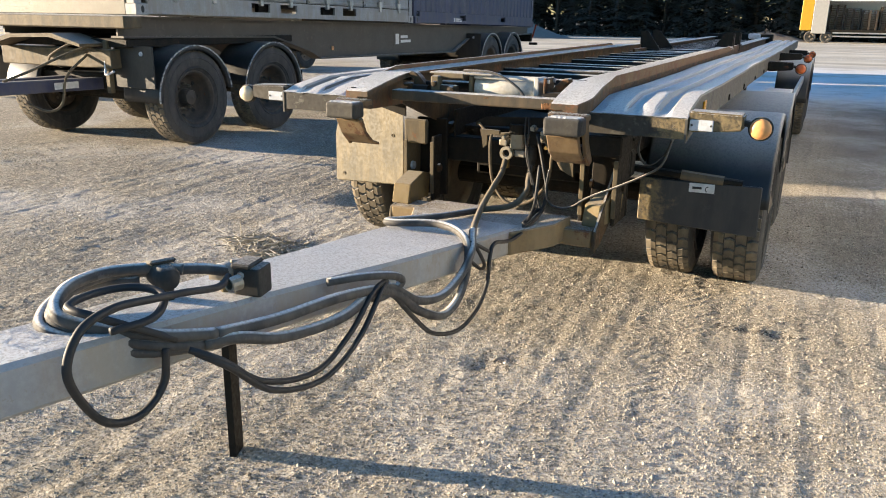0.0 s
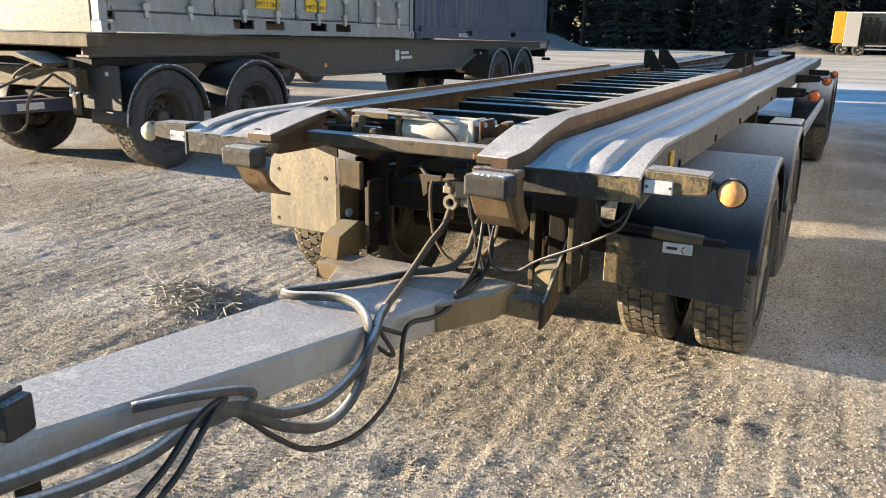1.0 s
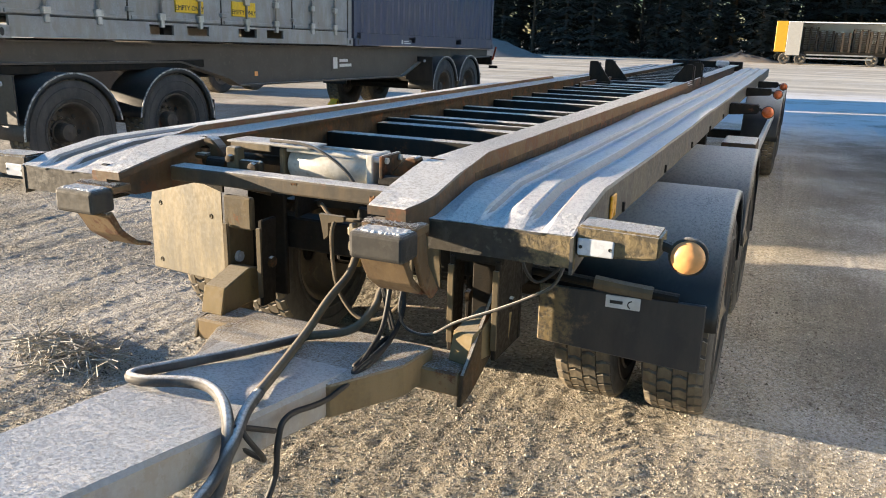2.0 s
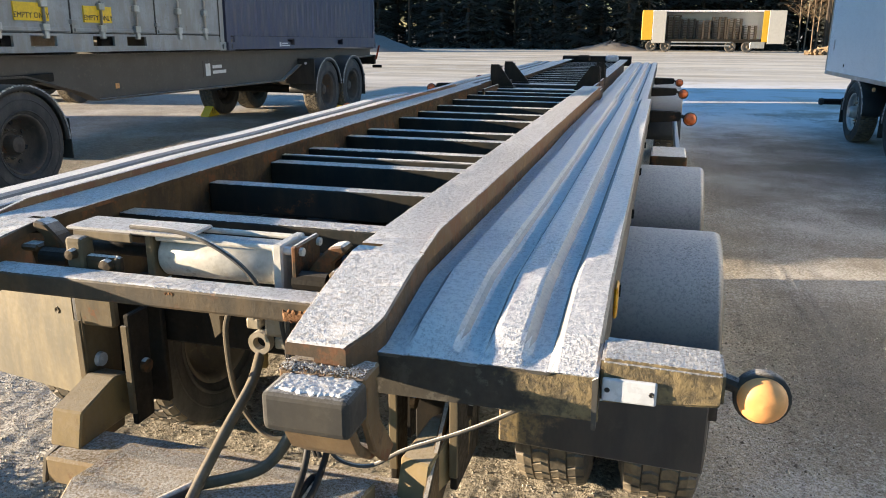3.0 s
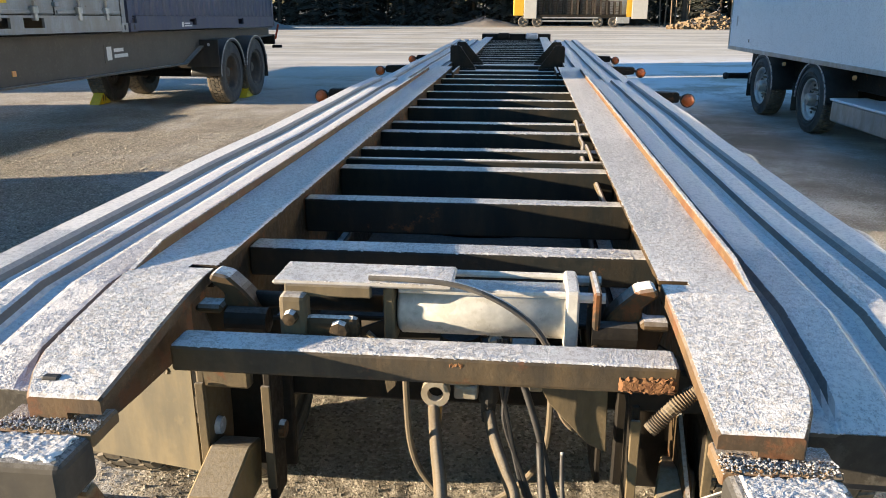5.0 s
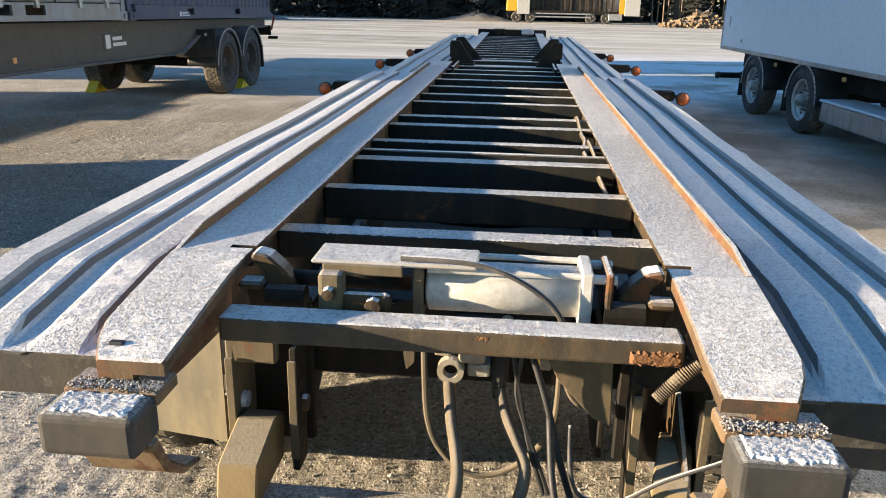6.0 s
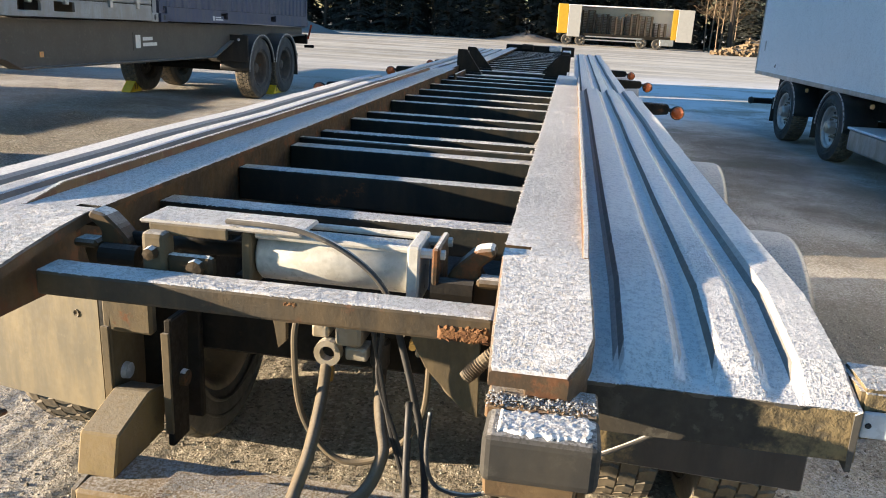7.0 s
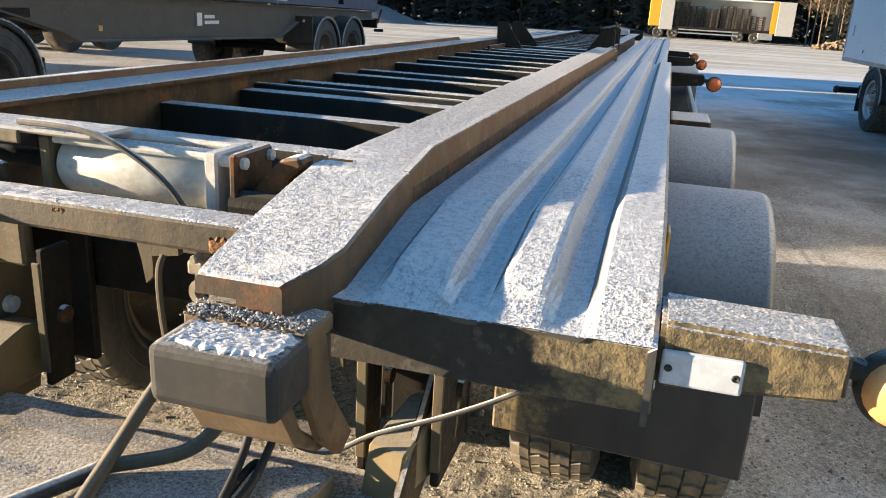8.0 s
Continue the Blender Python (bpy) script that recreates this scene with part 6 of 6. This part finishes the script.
def mound(name, x, y, wx, wy, h, material, label):
    bm = bmesh.new()
    n, rings = 40, 12
    rows = []
    for j in range(rings + 1):
        q = j / rings
        rows.append([bm.verts.new((wx * q * math.cos(2 * math.pi * i / n), wy * q * math.sin(2 * math.pi * i / n), h * (1 - q) ** 1.1 * (0.85 + 0.3 * noise.noise((i * 0.4, j * 0.5, x))) - 0.05 * q)) for i in range(n)])
    for a, b in zip(rows, rows[1:]):
        for i in range(n):
            bm.faces.new((a[i], b[i], b[(i + 1) % n], a[(i + 1) % n]))
    bmesh.ops.remove_doubles(bm, verts=bm.verts, dist=1e-4)
    bmesh.ops.recalc_face_normals(bm, faces=bm.faces)
    ob = part(name, bm, material, smooth=True)
    ob.matrix_world = pose(x, y, float(fall(y)))
    return tagged(ob, label, "mound", kind="structure")


mound("gravel_mound", -4.0, 76.5, 4.5, 2.4, 0.9, M_SOIL, "low brown heap of gravel by the woods")
mound("gravel_mound", -27.0, 62.0, 9.0, 5.0, 3.2, M_SOIL, "grey heap of gravel beyond the containers")


# ---- woods ----
def spruce(seed, height):
    rnd = random.Random(seed)
    tr = thing("spruce_tree", "dark spruce with drooping branches at the yard's edge", "tree", "trees of the wood")
    part("trunk", tube([(0, 0, -0.3), (0.05, 0, height * 0.5), (0, 0.03, height)], lambda u: 0.20 * (1 - u) + 0.02, 8, 5), M_BARK, tr)
    bm = bmesh.new()
    z = 0.6 + rnd.uniform(0, 0.8)
    while z < height:
        f = 1 - z / height
        reach = (0.35 + 2.3 * f ** 0.8) * rnd.uniform(0.8, 1.1)
        for k in range(rnd.randint(8, 11)):
            a = rnd.uniform(0, 2 * math.pi)
            l = reach * rnd.uniform(0.6, 1.1)
            d, side = Vector((math.cos(a), math.sin(a), 0)), Vector((-math.sin(a), math.cos(a), 0))
            base, tip = Vector((0, 0, z)), d * l + Vector((0, 0, z - l * rnd.uniform(0.15, 0.45)))
            for u in (0.25, 0.45, 0.65, 0.85, 1.0):
                p = base.lerp(tip, u)
                w = 0.42 * l * (1.1 - u) * rnd.uniform(0.7, 1.2) + 0.08
                for sg in (-1, 1):
                    e = p + side * sg * w + d * 0.25 * w - Vector((0, 0, rnd.uniform(0.08, 0.35) * w + 0.05))
                    bm.faces.new((bm.verts.new(p - d * 0.12), bm.verts.new(e), bm.verts.new(p + d * 0.16 - Vector((0, 0, 0.06)))))
        z += rnd.uniform(0.22, 0.40)
    part("crown", bm, M_NEEDLE, tr)
    return tr


def pine(seed, height, bark=None, leafy=True):
    rnd = random.Random(seed)
    tr = thing("pine_tree" if leafy else "birch_tree", "tall pine with a bare trunk at the wood's edge" if leafy else "bare young birch lit by low sun", "tree", "trees of the wood")
    part("trunk", tube([(0, 0, -0.3), (rnd.uniform(-0.2, 0.2), 0, height * 0.5), (rnd.uniform(-0.2, 0.2), 0.1, height)], lambda u: (0.15 if leafy else 0.07) * (1 - 0.8 * u), 8, 5), bark or M_BARK, tr)
    bm = bmesh.new()
    for k in range(60 if leafy else 40):
        z = height * rnd.uniform(0.45 if leafy else 0.25, 1.0)
        a = rnd.uniform(0, 2 * math.pi)
        l = rnd.uniform(0.5, 1.9) * (1.15 - z / height) + 0.3
        d = Vector((math.cos(a), math.sin(a), rnd.uniform(0.0, 0.5) if leafy else rnd.uniform(0.5, 1.1)))
        tip = Vector((0, 0, z)) + d * l
        add_tube(bm, [Vector((0, 0, z)), tip], lambda u: 0.02 * (1 - u) + 0.004, 4, False)
        for j in range(16 if leafy else 6):
            c = Vector((0, 0, z)).lerp(tip, rnd.uniform(0.3, 1.0))
            v = [Vector((rnd.gauss(0, 1), rnd.gauss(0, 1), rnd.gauss(0, 0.7))).normalized() * rnd.uniform(0.10, 0.28) * (1 if leafy else 1.6) for _ in range(2)]
            if leafy:
                bm.faces.new((bm.verts.new(c - v[0]), bm.verts.new(c + v[1]), bm.verts.new(c + v[0])))
            else:
                add_tube(bm, [c, c + v[0] + Vector((0, 0, 0.25))], 0.006, 3, False)
    part("crown", bm, M_NEEDLE if leafy else M_TWIG, tr)
    return tr


kinds = [spruce(3, 13.0), spruce(8, 16.0), spruce(21, 10.0), pine(5, 17.0), pine(6, 15.0), pine(7, 9.0, M_BARK_L, False), pine(9, 11.0, M_BARK_L, False)]
rnd = random.Random(11)
used = [False] * len(kinds)


def plant(k, x, y, big=1.0):
    h = -0.0080 * min(max(y - 17.0, 0), 120)
    m = pose(x, y, h - 0.1, rnd.uniform(-2, 2), rnd.uniform(-2, 2), rnd.uniform(0, 360))
    if not used[k]:
        kinds[k].matrix_basis = m
        used[k] = True
        ob = kinds[k]
    else:
        ob = copy_thing(kinds[k], m)
    return ob


for row, (y0, step) in enumerate(((79.0, 2.5), (82.0, 2.3), (86.0, 2.4), (91.0, 2.6))):
    x = -52.0 - row
    while x < 34:
        if x < 12 or row > 1:
            plant(rnd.choice((0, 1, 2, 0, 1, 3) if row < 2 else (0, 1, 1, 3, 4)), x + rnd.uniform(-0.7, 0.7), y0 + rnd.uniform(-0.9, 0.9) + (2.0 if row == 0 and x > 0 else 0))
        x += step * rnd.uniform(0.8, 1.2)
for i in range(34):
    plant(rnd.choice((5, 6, 5, 6, 4)), rnd.uniform(12, 34), rnd.uniform(75.5, 82))
for i in range(10):
    plant(2, rnd.uniform(13, 32), rnd.uniform(77, 84))
# wood along the yard's other side, which shades the far edge
for i in range(52):
    plant(rnd.choice((0, 1, 1, 3)), -52 + rnd.uniform(-3, 3), 63.5 + i * 0.75)
for i in range(44):
    plant(rnd.choice((1, 1, 0)), -60 + rnd.uniform(-3, 3), 61.5 + i * 0.9)

def far_wood():
    rn = np.random.RandomState(3)
    n = 26000
    c = np.stack([rn.uniform(-85, 60, n), rn.uniform(93, 100, n), rn.rand(n) ** 0.8 * 15.0 - 1.4], -1)
    v = c[:, None] + rn.normal(0, 0.55, (n, 3, 3)) * (1, 1, 0.8)
    me = bpy.data.meshes.new("far_wood")
    me.from_pydata(v.reshape(-1, 3).tolist(), [], np.arange(n * 3).reshape(-1, 3).tolist())
    me.materials.append(M_NEEDLE)
    tagged(new("far_wood", me), "dense dark conifers deeper in the wood", "wood", kind="stuff")


far_wood()

# ---- loose things on the ground ----
def straw(x, y, n, wide):
    bm = bmesh.new()
    rn = random.Random(4)
    for _ in range(n):
        a, q = rn.uniform(0, 2 * math.pi), wide * rn.random() ** 0.7
        c = Vector((x + q * math.cos(a) * 1.5, y + q * math.sin(a) * 0.8, 0.01 + rn.random() * 0.05 * (1 - q / wide)))
        d = Vector((rn.gauss(0, 1), rn.gauss(0, 1), rn.uniform(-0.1, 0.5))).normalized() * rn.uniform(0.05, 0.16)
        add_tube(bm, [c - d, c + d * 0.2 + Vector((0, 0, 0.02)), c + d], rn.uniform(0.0015, 0.004), 4, False)
    ob = part("dry_grass", bm, M_STRAW)
    return tagged(ob, "tuft of frosted dry grass and twigs on gravel", "dry grass", kind="stuff")


straw(-1.62, 0.50, 210, 0.24)


def scatter(name, pts, size, squash, seed, material, smooth=False):
    """Many small lumps, each a five-sided cap sunk into its support."""
    rn = np.random.RandomState(seed)
    n, k = len(pts), 5
    ang = rn.uniform(0, 6.28, (n, 1)) + np.arange(k) * 2 * math.pi / k + rn.uniform(-0.3, 0.3, (n, k))
    rad = 0.7 + 0.6 * rn.rand(n, k)
    ring = np.stack([np.cos(ang) * rad, np.sin(ang) * rad, np.full((n, k), -0.3)], -1)
    tip = np.concatenate([rn.normal(0, 0.25, (n, 1, 2)), squash * (0.6 + 0.8 * rn.rand(n, 1, 1))], -1)
    v = np.concatenate([ring, tip], 1) * size[:, None, None] + pts[:, None, :]
    f = np.array([(a, (a + 1) % k, k) for a in range(k)])[None] + (k + 1) * np.arange(n)[:, None, None]
    me = bpy.data.meshes.new(name)
    me.vertices.add(n * (k + 1))
    me.vertices.foreach_set("co", v.reshape(-1))
    me.loops.add(f.size)
    me.loops.foreach_set("vertex_index", f.reshape(-1).astype(np.int32))
    me.polygons.add(n * k)
    me.polygons.foreach_set("loop_start", np.arange(n * k, dtype=np.int32) * 3)
    me.polygons.foreach_set("use_smooth", np.full(n * k, smooth))
    me.update(calc_edges=True)
    me.materials.append(material)
    return new(name, me)


def gravel():
    rn = np.random.RandomState(5)
    parts = []
    for (x0, x1, y0, y1, n, s0) in ((-1.6, 2.3, -2.3, 1.0, 190000, 0.0039), (-3.4, 2.8, -1.6, 3.4, 80000, 0.0048), (-6.5, -0.9, 1.5, 9.0, 60000, 0.0062)):
        x, y = rn.uniform(x0, x1, n), rn.uniform(y0, y1, n)
        loose = 0.55 * lattice(x * 5 + y, y * 0.8, 21) + 0.45 * lattice(x * 3, y * 3, 22) + 0.35 * lattice(x * 14, y * 14, 23)
        keep = loose + 0.25 * rn.rand(n) > 0.52
        x, y = x[keep], y[keep]
        s = s0 * (0.6 + 1.3 * rn.rand(len(x)) ** 3 + 1.6 * (rn.rand(len(x)) > 0.992))
        parts.append((x, y, s))
    x, y, s = (np.concatenate(c) for c in zip(*parts))
    pts = np.stack([x, y, ground_height(x, y) - 0.001], -1)
    tagged(scatter("gravel", pts, s, 0.75, 6, M_STONE), "loose grey and tan gravel stones on the yard", "gravel", kind="stuff")


gravel()


def debris(x0, x1, y, n, wide, seed):
    """Dark crumbs of bark and soil pressed into the gravel."""
    rn = np.random.RandomState(seed)
    x, yy = rn.uniform(x0, x1, n), y + rn.normal(0, wide, n)
    pts = np.stack([x, yy, ground_height(x, yy)], -1)
    tagged(scatter("soil_crumbs", pts, 0.003 + 0.006 * rn.rand(n) ** 2, 0.6, seed + 1, M_SOIL), "dark crumbs of bark and soil on gravel", "debris", kind="stuff")


debris(1.14, 1.50, 0.555, 260, 0.016, 41)
debris(0.22, 0.40, -0.38, 200, 0.06, 43)
debris(-1.98, -1.25, 0.52, 700, 0.12, 47)


# ---- hoar frost grains on what faces up ----
from mathutils.bvhtree import BVHTree


def frost_grains():
    names = ("beam_nose", "top_flange", "guide_lip", "side_deck", "front_cross_tube", "cover_plate", "rubber_buffer", "frost_cap", "lamp_arm", "cross_member", "drawbar", "drawbar_head", "buffer_shelf", "lock_cylinder")
    verts, polys = [], []
    bpy.context.view_layer.update()
    for ob in list(scene.objects):
        if ob.type == "MESH" and ob.name.split(".")[0] in names and ob.matrix_world.translation.length < 9:
            base, mw = len(verts), ob.matrix_world
            verts += [mw @ v.co for v in ob.data.vertices]
            polys += [[base + i for i in f.vertices] for f in ob.data.polygons]
    tree = BVHTree.FromPolygons(verts, polys)
    rn = np.random.RandomState(8)
    pts = []
    for (x0, x1, y0, y1, count, size) in ((-1.22, 1.22, -0.28, 0.60, 230000, 0.0021), (-0.62, 0.62, 0.60, 1.8, 110000, 0.0034), (-0.62, 0.62, 1.8, 4.9, 80000, 0.0052), (-0.32, 0.32, -2.3, -0.28, 80000, 0.0022)):
        xs, ys, sz = rn.uniform(x0, x1, count), rn.uniform(y0, y1, count), size * (0.55 + 0.7 * rn.rand(count))
        thin = lattice(xs * 9, ys * 9, 12) * 0.55 + lattice(xs * 60, ys * 60, 13) * 0.55 + np.where((ys < -0.09) & (ys > -0.17), -0.20, 0.0)
        for x, y, s, q in zip(xs.tolist(), ys.tolist(), sz.tolist(), thin.tolist()):
            if q < 0.34:
                continue
            if y < -0.182 and y > -0.28 and not (0.466 < abs(x) < 0.592 and -0.246 < y):
                continue
            place, normal, _, _ = tree.ray_cast(Vector((x, y, 1.4)), Vector((0, 0, -1)))
            if place is not None and abs(normal.z) > 0.90 and place.z > 0.45:
                pts.append((place.x, place.y, place.z, s))
    pts = np.array(pts)
    tagged(scatter("hoar_frost", pts[:, :3], pts[:, 3], 0.36, 9, M_FROST, True), "white hoar frost crystals lying on the steel", "frost", kind="stuff")
    # frozen rust and ice on the ledge over the buffers
    n = 2600
    sx = np.where(rn.rand(n) > 0.5, 1, -1) * rn.uniform(0.447, 0.603, n)
    lump = np.stack([sx, rn.normal(-0.170, 0.008, n), 1.074 + 0.004 * rn.rand(n)], -1)
    tagged(scatter("frozen_dirt", lump, 0.001 + 0.0022 * rn.rand(n) ** 2, 0.7, 10, M_RUST), "frozen rusty dirt crumbs above the buffers", "dirt", kind="stuff")
    lump = lump[: n // 2] + np.array([0.0, 0.0, 0.002])
    tagged(scatter("ice_crumbs", lump + rn.normal(0, 0.002, lump.shape), 0.001 + 0.0014 * rn.rand(len(lump)), 0.7, 11, M_FROST, True), "white ice crumbs among rusty dirt above the buffers", "ice", kind="stuff")


frost_grains()
